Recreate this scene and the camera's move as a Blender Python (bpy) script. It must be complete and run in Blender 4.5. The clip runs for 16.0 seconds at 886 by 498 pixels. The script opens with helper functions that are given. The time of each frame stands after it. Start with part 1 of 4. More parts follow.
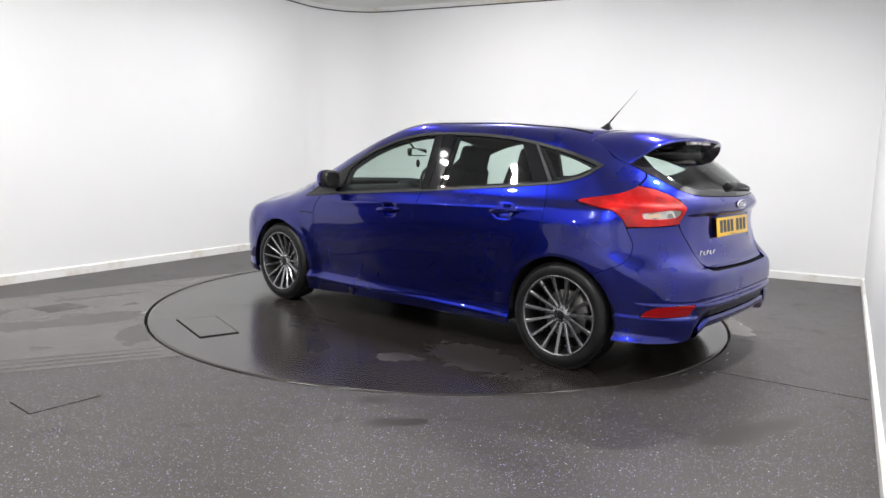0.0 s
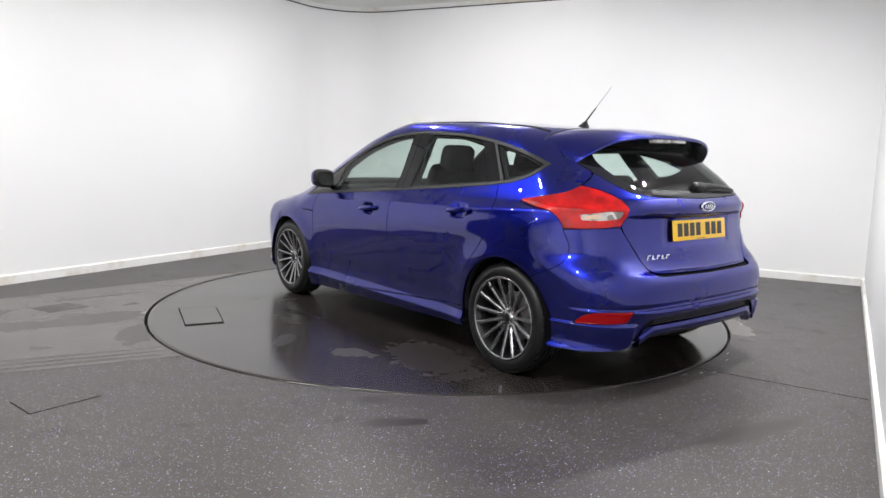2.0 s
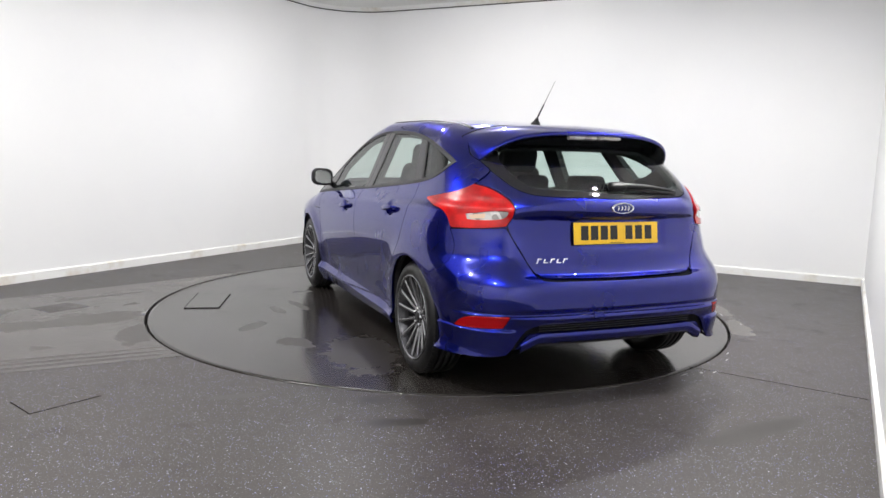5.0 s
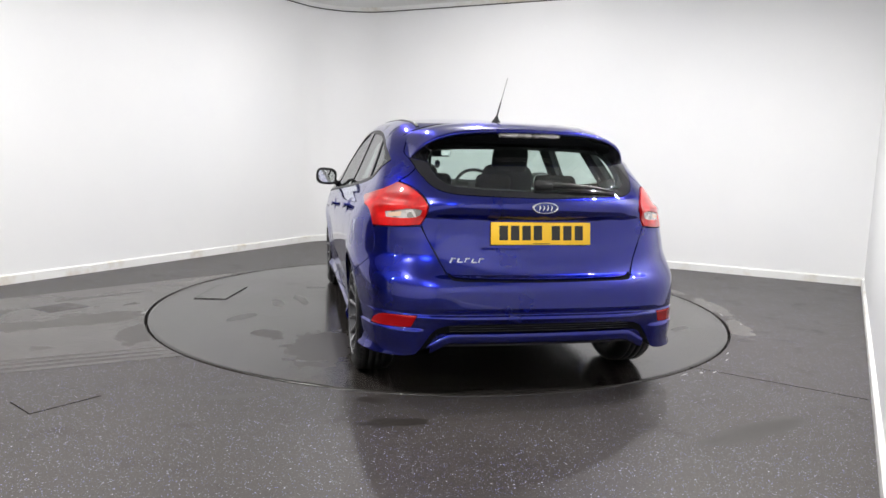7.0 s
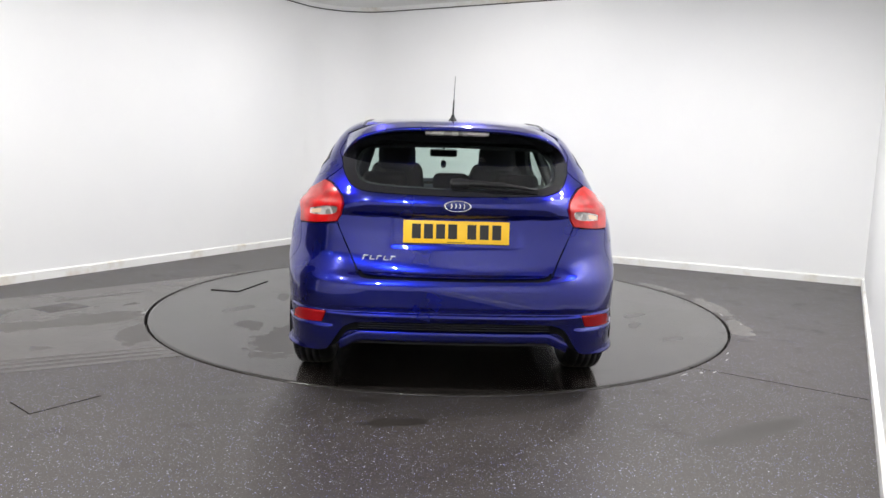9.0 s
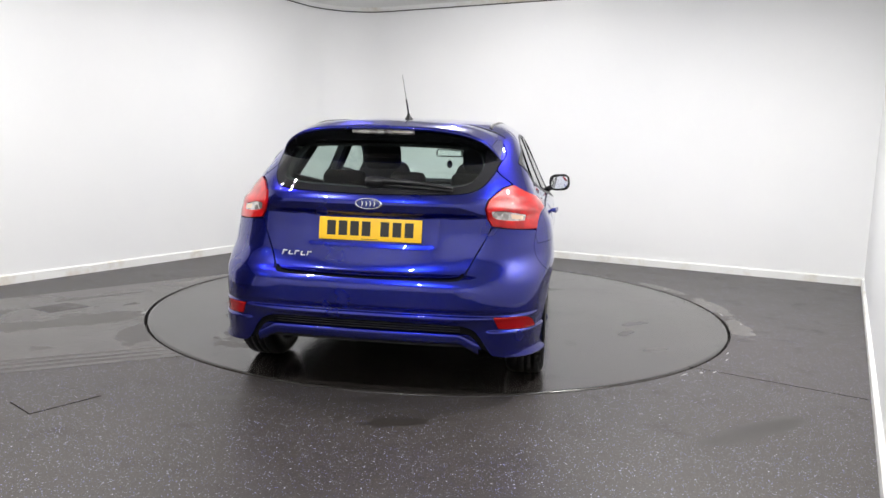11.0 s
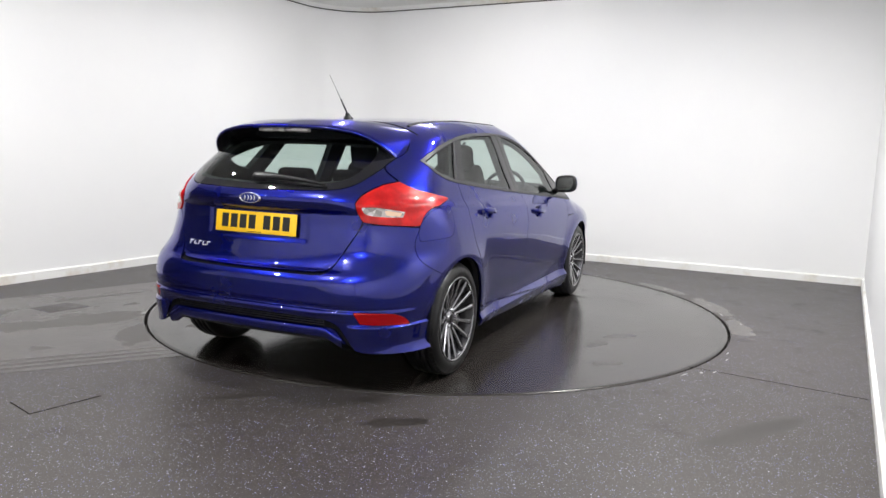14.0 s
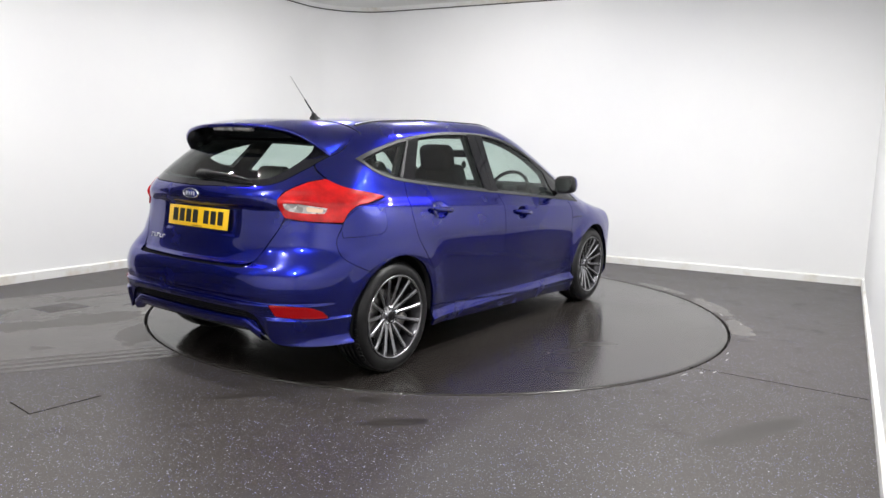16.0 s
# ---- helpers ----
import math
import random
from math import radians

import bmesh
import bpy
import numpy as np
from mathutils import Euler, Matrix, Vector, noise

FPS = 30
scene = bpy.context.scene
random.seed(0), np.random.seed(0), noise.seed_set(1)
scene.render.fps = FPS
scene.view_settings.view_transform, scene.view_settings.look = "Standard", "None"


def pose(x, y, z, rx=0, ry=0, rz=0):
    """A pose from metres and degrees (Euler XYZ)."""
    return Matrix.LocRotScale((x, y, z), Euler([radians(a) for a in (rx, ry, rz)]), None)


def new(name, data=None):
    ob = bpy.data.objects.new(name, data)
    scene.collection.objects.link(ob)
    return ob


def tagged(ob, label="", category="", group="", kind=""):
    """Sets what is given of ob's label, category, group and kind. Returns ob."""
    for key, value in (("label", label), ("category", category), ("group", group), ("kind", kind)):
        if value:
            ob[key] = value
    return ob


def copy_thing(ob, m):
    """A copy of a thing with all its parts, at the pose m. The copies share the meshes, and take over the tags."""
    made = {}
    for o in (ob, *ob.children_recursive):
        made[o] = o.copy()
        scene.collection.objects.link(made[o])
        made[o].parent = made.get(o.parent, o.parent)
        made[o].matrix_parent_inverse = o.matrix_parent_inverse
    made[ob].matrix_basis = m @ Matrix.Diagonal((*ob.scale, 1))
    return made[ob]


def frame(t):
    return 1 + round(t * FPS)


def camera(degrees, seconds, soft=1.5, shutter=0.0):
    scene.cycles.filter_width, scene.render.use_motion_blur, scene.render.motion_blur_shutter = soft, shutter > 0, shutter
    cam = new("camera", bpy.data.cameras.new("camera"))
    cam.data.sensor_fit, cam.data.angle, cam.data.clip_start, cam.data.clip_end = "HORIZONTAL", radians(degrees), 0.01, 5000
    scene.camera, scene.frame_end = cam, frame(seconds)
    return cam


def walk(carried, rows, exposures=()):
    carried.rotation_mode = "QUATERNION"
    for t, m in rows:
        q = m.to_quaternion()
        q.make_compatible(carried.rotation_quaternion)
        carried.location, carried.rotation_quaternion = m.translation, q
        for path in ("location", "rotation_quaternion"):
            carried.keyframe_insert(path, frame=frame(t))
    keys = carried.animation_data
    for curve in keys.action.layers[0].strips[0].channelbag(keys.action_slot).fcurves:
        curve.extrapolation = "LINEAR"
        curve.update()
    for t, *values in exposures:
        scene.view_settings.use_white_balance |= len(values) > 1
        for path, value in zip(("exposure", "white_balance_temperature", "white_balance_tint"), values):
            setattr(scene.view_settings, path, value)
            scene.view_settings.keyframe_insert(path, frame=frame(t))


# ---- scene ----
cam = camera(64.1, 16.0)
EYE = pose(0, -5.7504, 1.2438, 82.1829, -1.6061, -0.0054)
walk(cam, [(0, EYE), (16, EYE)], exposures=[(0, 0.0), (16, 0.0)])

# ---- light: small round ceiling lights, two added fill lamps, no daylight ----
world = bpy.data.worlds.new("world")
scene.world = world
world.use_nodes = True
world.node_tree.nodes["Background"].inputs["Color"].default_value = (0.8, 0.85, 0.9, 1)
world.node_tree.nodes["Background"].inputs["Strength"].default_value = 0.02

# the room, along its own two axes: a along the long walls, b along the short ones
CORNER = Vector((-1.454, 4.236, 0))
AX_A = Vector((-0.502, -0.865, 0))
AX_B = Vector((0.897, -0.442, 0)).normalized()
LEN_A, LEN_B, HIGH = 9.4, 6.46, 3.10


def room(a, b, z=0.0):
    return CORNER + AX_A * a + AX_B * b + Vector((0, 0, z))


# ceiling lights: x, y, watts; two pairs flank the turntable, the rest light the far end and the space behind the camera
LAMP_SPOTS = [(-2.15, -1.50, 38), (-2.85, -0.85, 18), (1.95, -1.85, 54), (2.42, -1.25, 34), (-1.00, 1.23, 42), (1.78, -0.14, 52), (-3.56, -3.18, 32), (-0.78, -4.55, 82)]
# two fill lamps, added to brighten the ceiling and upper walls
FILL_SPOTS = [(0.30, 1.25, 46), (-1.92, -3.32, 46)]
for x, y, watts in LAMP_SPOTS:
    lamp = bpy.data.lights.new("downlight_lamp", "AREA")
    lamp.shape, lamp.size, lamp.energy, lamp.color = "DISK", 0.085, watts, (1.0, 0.990, 0.984)
    new("downlight_lamp", lamp).matrix_world = Matrix.Translation((x, y, HIGH - 0.06))
for x, y, watts in FILL_SPOTS:
    bulb = bpy.data.lights.new("fill_lamp", "POINT")
    bulb.shadow_soft_size, bulb.energy, bulb.color = 0.05, watts, (1.0, 0.990, 0.984)
    new("fill_lamp", bulb).matrix_world = Matrix.Translation((x, y, HIGH - 0.16))


# ---- materials ----
def material(name, color=(0.5, 0.5, 0.5), rough=0.5, metal=0.0, **more):
    m = bpy.data.materials.new(name)
    m.use_nodes = True
    b = m.node_tree.nodes["Principled BSDF"]
    b.inputs["Base Color"].default_value = (*color, 1)
    b.inputs["Roughness"].default_value = rough
    b.inputs["Metallic"].default_value = metal
    for k, v in more.items():
        b.inputs[k.replace("_", " ")].default_value = v
    return m


def node(m, kind, **values):
    n = m.node_tree.nodes.new(kind)
    for k, v in values.items():
        n.inputs[k.replace("_", " ")].default_value = v
    return n


def link(m, a, b):
    m.node_tree.links.new(a, b)


def ramp(m, source, *stops):
    r = node(m, "ShaderNodeValToRGB")
    e = r.color_ramp.elements
    while len(e) < len(stops):
        e.new(0.5)
    for el, (p, c) in zip(e, stops):
        el.position, el.color = p, (c, c, c, 1) if isinstance(c, (int, float)) else (*c, 1)
    link(m, source, r.inputs["Fac"])
    return r.outputs["Color"]


def mix(m, fac, a, b, kind="MIX"):
    n = node(m, "ShaderNodeMix")
    n.data_type, n.blend_type = "RGBA", kind
    for sock, v in ((n.inputs[0], fac), (n.inputs[6], a), (n.inputs[7], b)):
        if isinstance(v, (int, float)):
            sock.default_value = v
        elif isinstance(v, tuple):
            sock.default_value = (*v, 1)
        else:
            link(m, v, sock)
    return n.outputs[2]


def shader(m):
    return m.node_tree.nodes["Principled BSDF"]


def coords(m):
    return node(m, "ShaderNodeTexCoord").outputs["Object"]


def noise_tex(m, at, scale, detail=4.0, rough=0.55):
    n = node(m, "ShaderNodeTexNoise", Scale=scale, Detail=detail, Roughness=rough)
    link(m, at, n.inputs["Vector"])
    return n.outputs["Fac"]


def bump(m, height, strength, distance=0.002):
    b = node(m, "ShaderNodeBump", Strength=strength, Distance=distance)
    link(m, height, b.inputs["Height"])
    link(m, b.outputs["Normal"], shader(m).inputs["Normal"])


def paint_material():
    """Deep blue metallic under a clear coat, with fine flakes and faint dust."""
    m = material("blue_metallic_paint", (0.018, 0.016, 0.32), 0.30, 0.92, Coat_Weight=1.0, Coat_Roughness=0.0, Coat_IOR=1.58, Specular_Tint=(0.10, 0.14, 0.62, 1))
    at = coords(m)
    flake = node(m, "ShaderNodeTexVoronoi", Scale=700.0)
    link(m, at, flake.inputs["Vector"])
    c = mix(m, ramp(m, flake.outputs["Color"], (0.2, 0.0), (0.9, 1.0)), (0.0012, 0.0042, 0.140), (0.0034, 0.0108, 0.260))
    link(m, c, shader(m).inputs["Base Color"])
    link(m, ramp(m, noise_tex(m, at, 3.0), (0.3, 0.25), (0.7, 0.28)), shader(m).inputs["Roughness"])
    link(m, ramp(m, noise_tex(m, at, 6.0, 6), (0.4, 0.014), (0.75, 0.030)), shader(m).inputs["Coat Roughness"])
    return m


def wall_material():
    m = material("white_wall_paint", (0.83, 0.83, 0.825), 0.55)
    at = coords(m)
    big = noise_tex(m, at, 0.7, 5)
    c = mix(m, ramp(m, big, (0.35, 0.0), (0.7, 1.0)), (0.815, 0.82, 0.82), (0.845, 0.845, 0.84))
    link(m, c, shader(m).inputs["Base Color"])
    bump(m, noise_tex(m, at, 60.0, 3), 0.08, 0.001)
    return m


def spot(m, at, x, y, rx, ry, turn=0.0):
    """A mask of one ragged stain on a floor: one inside, zero outside."""
    place = node(m, "ShaderNodeMapping")
    place.vector_type = "TEXTURE"
    place.inputs["Location"].default_value = (x, y, 0)
    place.inputs["Rotation"].default_value = (0, 0, radians(turn))
    place.inputs["Scale"].default_value = (rx, ry, 1)
    link(m, at, place.inputs["Vector"])
    far = node(m, "ShaderNodeVectorMath")
    far.operation = "LENGTH"
    link(m, place.outputs[0], far.inputs[0])
    rag = node(m, "ShaderNodeMath")
    rag.operation = "MULTIPLY_ADD"
    link(m, noise_tex(m, at, 9.0, 5, 0.6), rag.inputs[0])
    rag.inputs[1].default_value = 0.9
    link(m, far.outputs["Value"], rag.inputs[2])
    return ramp(m, rag.outputs[0], (0.0, 1.0), (0.93, 1.0), (1.0, 0.0))


def floor_material(name, tint, flecks, smooth, dull, stains=()):
    """Dark sealed resin with dull worn patches and, where asked, chips of pale blue, white and brown."""
    m = material(name, tint, 0.3, Specular_IOR_Level=0.38 if flecks else 0.5)
    at = coords(m)
    big = noise_tex(m, at, 0.8, 5, 0.55)
    mid = noise_tex(m, at, 4.0 if flecks else 3.6, 7 if flecks else 3, 0.62 if flecks else 0.50)
    low, top = (0.58, 0.72) if flecks else (0.66, 0.72)
    base = mix(m, ramp(m, big, (0.35, 0.0), (0.65, 1.0)), tuple(c * 0.88 for c in tint), tuple(c * 1.15 for c in tint))
    base = mix(m, ramp(m, mid, (low, 0.0), (top, 0.40)), base, tuple(c * 0.55 for c in tint))
    if flecks:
        for scale, cut, lo, hi in ((120.0, 0.72, (0.11, 0.12, 0.40), (0.43, 0.44, 0.52)), (82.0, 0.94, (0.18, 0.20, 0.50), (0.60, 0.60, 0.64)), (150.0, 0.55, (0.13, 0.10, 0.07), (0.17, 0.17, 0.21)), (100.0, 0.72, (0.012, 0.011, 0.011), (0.016, 0.015, 0.016))):
            v = node(m, "ShaderNodeTexVoronoi", Scale=scale)
            link(m, at, v.inputs["Vector"])
            near = ramp(m, v.outputs["Distance"], (0.20, 1.0), (0.33, 0.0))
            sep = node(m, "ShaderNodeSeparateColor")
            link(m, v.outputs["Color"], sep.inputs["Color"])
            pick = ramp(m, sep.outputs["Red"], (cut, 0.0), (cut + 0.02, 1.0))
            chip = mix(m, sep.outputs["Green"], lo, hi)
            base = mix(m, mix(m, 1.0, near, pick, "MULTIPLY"), base, chip)
    masks = [(spot(m, at, *where), shade, rough) for where, shade, rough in stains]
    for mask, shade, rough in masks:
        base = mix(m, mask, base, tuple(c * shade for c in tint))
    link(m, base, shader(m).inputs["Base Color"])
    wear = mix(m, ramp(m, big, (0.40, 0.0), (0.62, 1.0)), (smooth,) * 3, ((smooth + dull) / 2,) * 3)
    wear = mix(m, ramp(m, mid, (low - 0.02, 0.0), (top - 0.04, 0.75)), wear, (dull,) * 3)
    for mask, shade, rough in masks:
        wear = mix(m, mask, wear, (rough,) * 3)
    link(m, wear, shader(m).inputs["Roughness"])
    if flecks:
        bump(m, noise_tex(m, at, 200.0, 3), 0.16, 0.001)
    return m


def glass_material(name, tint):
    """Thin car glass: a tinted clear sheet with the gloss of its surface, the same from both sides."""
    m = bpy.data.materials.new(name)
    m.use_nodes = True
    t = m.node_tree
    t.nodes.clear()
    out = node(m, "ShaderNodeOutputMaterial")
    clear = node(m, "ShaderNodeBsdfTransparent", Color=(*tint, 1))
    gloss = node(m, "ShaderNodeBsdfGlossy", Roughness=0.01)
    face = node(m, "ShaderNodeLayerWeight", Blend=0.5)
    power = node(m, "ShaderNodeMath")
    power.operation = "POWER"
    link(m, face.outputs["Facing"], power.inputs[0])
    power.inputs[1].default_value = 5.0
    scaled = node(m, "ShaderNodeMath")
    scaled.operation = "MULTIPLY_ADD"
    link(m, power.outputs[0], scaled.inputs[0])
    scaled.inputs[1].default_value, scaled.inputs[2].default_value = 0.92, 0.07
    mixer = node(m, "ShaderNodeMixShader")
    link(m, scaled.outputs[0], mixer.inputs[0])
    link(m, clear.outputs[0], mixer.inputs[1])
    link(m, gloss.outputs[0], mixer.inputs[2])
    link(m, mixer.outputs[0], out.inputs["Surface"])
    return m


def fabric_material(name, color):
    m = material(name, color, 0.9, Specular_IOR_Level=0.1)
    at = coords(m)
    link(m, mix(m, noise_tex(m, at, 160.0, 2), tuple(c * 0.7 for c in color), tuple(c * 1.3 for c in color)), shader(m).inputs["Base Color"])
    bump(m, noise_tex(m, at, 300.0, 2), 0.2, 0.001)
    return m


def rubber_material():
    m = material("tyre_rubber", (0.006, 0.006, 0.0065), 0.45, Specular_IOR_Level=0.4)
    at = coords(m)
    link(m, ramp(m, noise_tex(m, at, 30.0), (0.35, 0.34), (0.7, 0.50)), shader(m).inputs["Roughness"])
    bump(m, noise_tex(m, at, 90.0, 3), 0.15, 0.001)
    return m


def alloy_material(name, color, rough):
    m = material(name, color, rough, 0.9, Coat_Weight=0.5, Coat_Roughness=0.08)
    at = coords(m)
    link(m, ramp(m, noise_tex(m, at, 40.0), (0.3, rough * 0.85), (0.7, rough * 1.25)), shader(m).inputs["Roughness"])
    return m


PAINT = paint_material()
WALL = wall_material()
FLOOR = floor_material("speckled_dark_resin", (0.048, 0.042, 0.038), True, 0.41, 0.52,
                       (((-0.20, -2.62, 0.30, 0.11, 8), 0.62, 0.34), ((-0.33, -2.33, 0.18, 0.08, 0), 0.65, 0.34), ((-1.0, -2.33, 0.30, 0.06, 20), 0.75, 0.33),
                        ((1.5, -2.6, 0.7, 0.15, 30), 0.8, 0.36), ((2.24, -0.62, 0.16, 0.60, -15), 1.35, 0.24), ((2.32, 0.15, 0.17, 0.70, 4), 1.35, 0.24), ((2.14, 0.95, 0.15, 0.6, 24), 1.3, 0.26)))
LANE = floor_material("worn_smooth_resin", (0.052, 0.045, 0.041), False, 0.20, 0.40,
                      (((-2.45, -0.85, 0.70, 0.34, 35), 0.92, 0.37), ((-1.98, -1.22, 0.22, 0.46, 24), 0.82, 0.40), ((-2.9, -1.15, 0.9, 0.26, 30), 0.92, 0.36),
                       ((-2.05, -1.86, 1.05, 0.050, 26.2), 0.75, 0.42), ((-2.15, -1.82, 1.2, 0.042, 26.2), 0.8, 0.42), ((-2.2, -1.75, 1.0, 0.040, 26.2), 0.85, 0.38),
                       ((-2.75, -0.10, 0.7, 0.07, 45), 0.85, 0.36), ((-1.95, -0.95, 0.10, 0.06, 10), 0.75, 0.38)))
DISC = floor_material("smooth_dark_resin", (0.031, 0.027, 0.025), False, 0.155, 0.27,
                      (((-1.02, -1.22, 0.40, 0.80, -10), 1.2, 0.42), ((-1.35, -0.85, 0.16, 0.30, 30), 1.2, 0.42), ((0.9, 0.9, 0.24, 0.12, 10), 0.78, 0.27), ((1.55, -0.3, 0.26, 0.10, 40), 0.75, 0.28),
                       ((1.45, -0.62, 0.22, 0.08, 60), 0.78, 0.28), ((1.62, -1.0, 0.20, 0.08, 30), 0.78, 0.28), ((-1.30, 0.10, 0.09, 0.32, 12), 0.78, 0.28), ((-1.12, 0.25, 0.08, 0.42, 12), 0.75, 0.28),
                       ((-1.55, -0.35, 0.30, 0.13, 50), 0.8, 0.28), ((-0.98, 0.75, 0.20, 0.09, 0), 0.78, 0.28)))
GLASS = glass_material("green_tinted_car_glass", (0.80, 0.90, 0.86))
CEIL = material("ceiling_board", (0.72, 0.72, 0.70), 0.7)
SHUTTER = material("dark_grey_shutter", (0.045, 0.045, 0.05), 0.5)
SKIRT = material("white_gloss_skirting", (0.80, 0.80, 0.78), 0.35)
_c = mix(SKIRT, ramp(SKIRT, noise_tex(SKIRT, coords(SKIRT), 2.5, 6, 0.65), (0.50, 0.0), (0.72, 1.0)), (0.82, 0.82, 0.80), (0.60, 0.53, 0.42))
link(SKIRT, _c, shader(SKIRT).inputs["Base Color"])
DARK = material("dark_gap", (0.01, 0.01, 0.011), 0.8)
GAP = material("black_joint", (0.010, 0.010, 0.010), 0.9, Specular_IOR_Level=0.05)
LINER = fabric_material("black_underbody_liner", (0.006, 0.006, 0.006))
GLOSS_BLACK = material("gloss_black_trim", (0.008, 0.008, 0.010), 0.035)
SATIN_BLACK = material("satin_black_plastic", (0.009, 0.009, 0.010), 0.36, Specular_IOR_Level=0.3)
TRIM_GREY = material("dark_satin_window_trim", (0.020, 0.020, 0.022), 0.46)
CABIN = fabric_material("charcoal_cabin_lining", (0.03, 0.03, 0.032))
SEAT = fabric_material("black_seat_cloth", (0.022, 0.021, 0.023))
RUBBER = rubber_material()
ALLOY = alloy_material("machined_grey_alloy", (0.27, 0.27, 0.285), 0.18)
ALLOY_DARK = alloy_material("anthracite_alloy", (0.055, 0.055, 0.06), 0.35)
STEEL = alloy_material("brake_disc_steel", (0.30, 0.29, 0.28), 0.38)
CHROME = material("chrome", (0.85, 0.86, 0.88), 0.10, 1.0)
RED = material("red_lamp_lens", (0.60, 0.010, 0.012), 0.30, Coat_Weight=1.0, Coat_Roughness=0.0, Coat_IOR=1.42, Specular_IOR_Level=0.15)
_at = coords(RED)
_c = mix(RED, ramp(RED, noise_tex(RED, _at, 9.0, 3), (0.38, 0.0), (0.62, 1.0)), (0.30, 0.002, 0.003), (0.62, 0.006, 0.006))
link(RED, _c, shader(RED).inputs["Base Color"])
RED_DEEP = material("deep_red_reflector", (0.30, 0.002, 0.004), 0.25, Specular_IOR_Level=0.3)
CLEAR = material("lens_painted_reflections", (0.56, 0.53, 0.51), 0.12, 0.25, Coat_Weight=1.0)
# mottled greys in the colour stand in for reflections inside the lens
_v = node(CLEAR, "ShaderNodeTexVoronoi", Scale=34.0)
link(CLEAR, coords(CLEAR), _v.inputs["Vector"])
link(CLEAR, ramp(CLEAR, _v.outputs["Color"], (0.2, (0.22, 0.20, 0.19)), (0.75, (0.70, 0.67, 0.65))), shader(CLEAR).inputs["Base Color"])
AMBER = material("amber_bulb", (0.66, 0.46, 0.32), 0.2, Coat_Weight=1.0)
LAMP_GREY = material("headlamp_lens", (0.55, 0.57, 0.60), 0.12, 0.3, Coat_Weight=1.0)
YELLOW = material("yellow_plate", (0.88, 0.53, 0.012), 0.32, Coat_Weight=0.3)
INK = material("black_plate_ink", (0.012, 0.012, 0.012), 0.4)
SILVER = material("satin_silver", (0.78, 0.79, 0.80), 0.32, 0.55)
BADGE = material("dark_blue_badge", (0.02, 0.03, 0.16), 0.2, Coat_Weight=1.0)
MIRROR = material("mirror_glass", (0.86, 0.88, 0.88), 0.02, 1.0)
TAPE = material("worn_white_marks", (0.42, 0.42, 0.42), 0.6)


# ---- small mesh tools ----
def part(name, bm, mat, parent=None, label="", smooth=True):
    """Links a bmesh as one mesh object, under a thing or a part of it."""
    me = bpy.data.meshes.new(name)
    bm.to_mesh(me)
    bm.free()
    me.materials.append(mat)
    me.shade_smooth() if smooth else me.shade_flat()
    ob = new(name, me)
    if parent:
        ob.parent = parent
    return tagged(ob, label)


def rounded_box(sx, sy, sz, m=None, r=0.01, segs=2):
    bm = bmesh.new()
    bmesh.ops.create_cube(bm, size=1, matrix=Matrix.Diagonal((sx, sy, sz, 1)))
    r = min(r, 0.49 * min(sx, sy, sz))
    bmesh.ops.bevel(bm, geom=bm.edges[:], offset=r, segments=segs, profile=0.5, affect="EDGES")
    if m is not None:
        bmesh.ops.transform(bm, matrix=m, verts=bm.verts)
    return bm


def lathe(profile, segs=64, m=None):
    """Turns (radius, offset) pairs about the x axis."""
    bm = bmesh.new()
    rings = []
    for r, h in profile:
        rings.append([bm.verts.new((h, r * math.cos(2 * math.pi * i / segs), r * math.sin(2 * math.pi * i / segs))) for i in range(segs)])
    for a, b in zip(rings, rings[1:]):
        for i in range(segs):
            bm.faces.new((a[i], a[(i + 1) % segs], b[(i + 1) % segs], b[i]))
    if m is not None:
        bmesh.ops.transform(bm, matrix=m, verts=bm.verts)
    bmesh.ops.recalc_face_normals(bm, faces=bm.faces)
    return bm


def join(*bms):
    out = bms[0]
    for b in bms[1:]:
        me = bpy.data.meshes.new("join")
        b.to_mesh(me)
        b.free()
        out.from_mesh(me)
        bpy.data.meshes.remove(me)
    return out


def tube(points, r0, r1=None, segs=8):
    """A round bar along points, tapering from r0 to r1."""
    r1 = r0 if r1 is None else r1
    bm = bmesh.new()
    rings = []
    n = len(points)
    for i, p in enumerate(points):
        p = Vector(p)
        d = (Vector(points[min(i + 1, n - 1)]) - Vector(points[max(i - 1, 0)])).normalized()
        s = d.orthogonal().normalized() if i == 0 else (s - d * s.dot(d)).normalized()
        q = d.cross(s)
        r = r0 + (r1 - r0) * i / (n - 1)
        rings.append([bm.verts.new(p + r * (math.cos(2 * math.pi * k / segs) * s + math.sin(2 * math.pi * k / segs) * q)) for k in range(segs)])
    for a, b in zip(rings, rings[1:]):
        for k in range(segs):
            bm.faces.new((a[k], a[(k + 1) % segs], b[(k + 1) % segs], b[k]))
    bm.faces.new(rings[0][::-1])
    bm.faces.new(rings[-1])
    return bm


def slab(points, z0, z1):
    """A flat plate with the outline points, from z0 up to z1."""
    bm = bmesh.new()
    lo = [bm.verts.new((x, y, z0)) for x, y in points]
    hi = [bm.verts.new((x, y, z1)) for x, y in points]
    bm.faces.new(hi)
    bm.faces.new(lo[::-1])
    n = len(lo)
    for i in range(n):
        bm.faces.new((lo[i], lo[(i + 1) % n], hi[(i + 1) % n], hi[i]))
    return bm


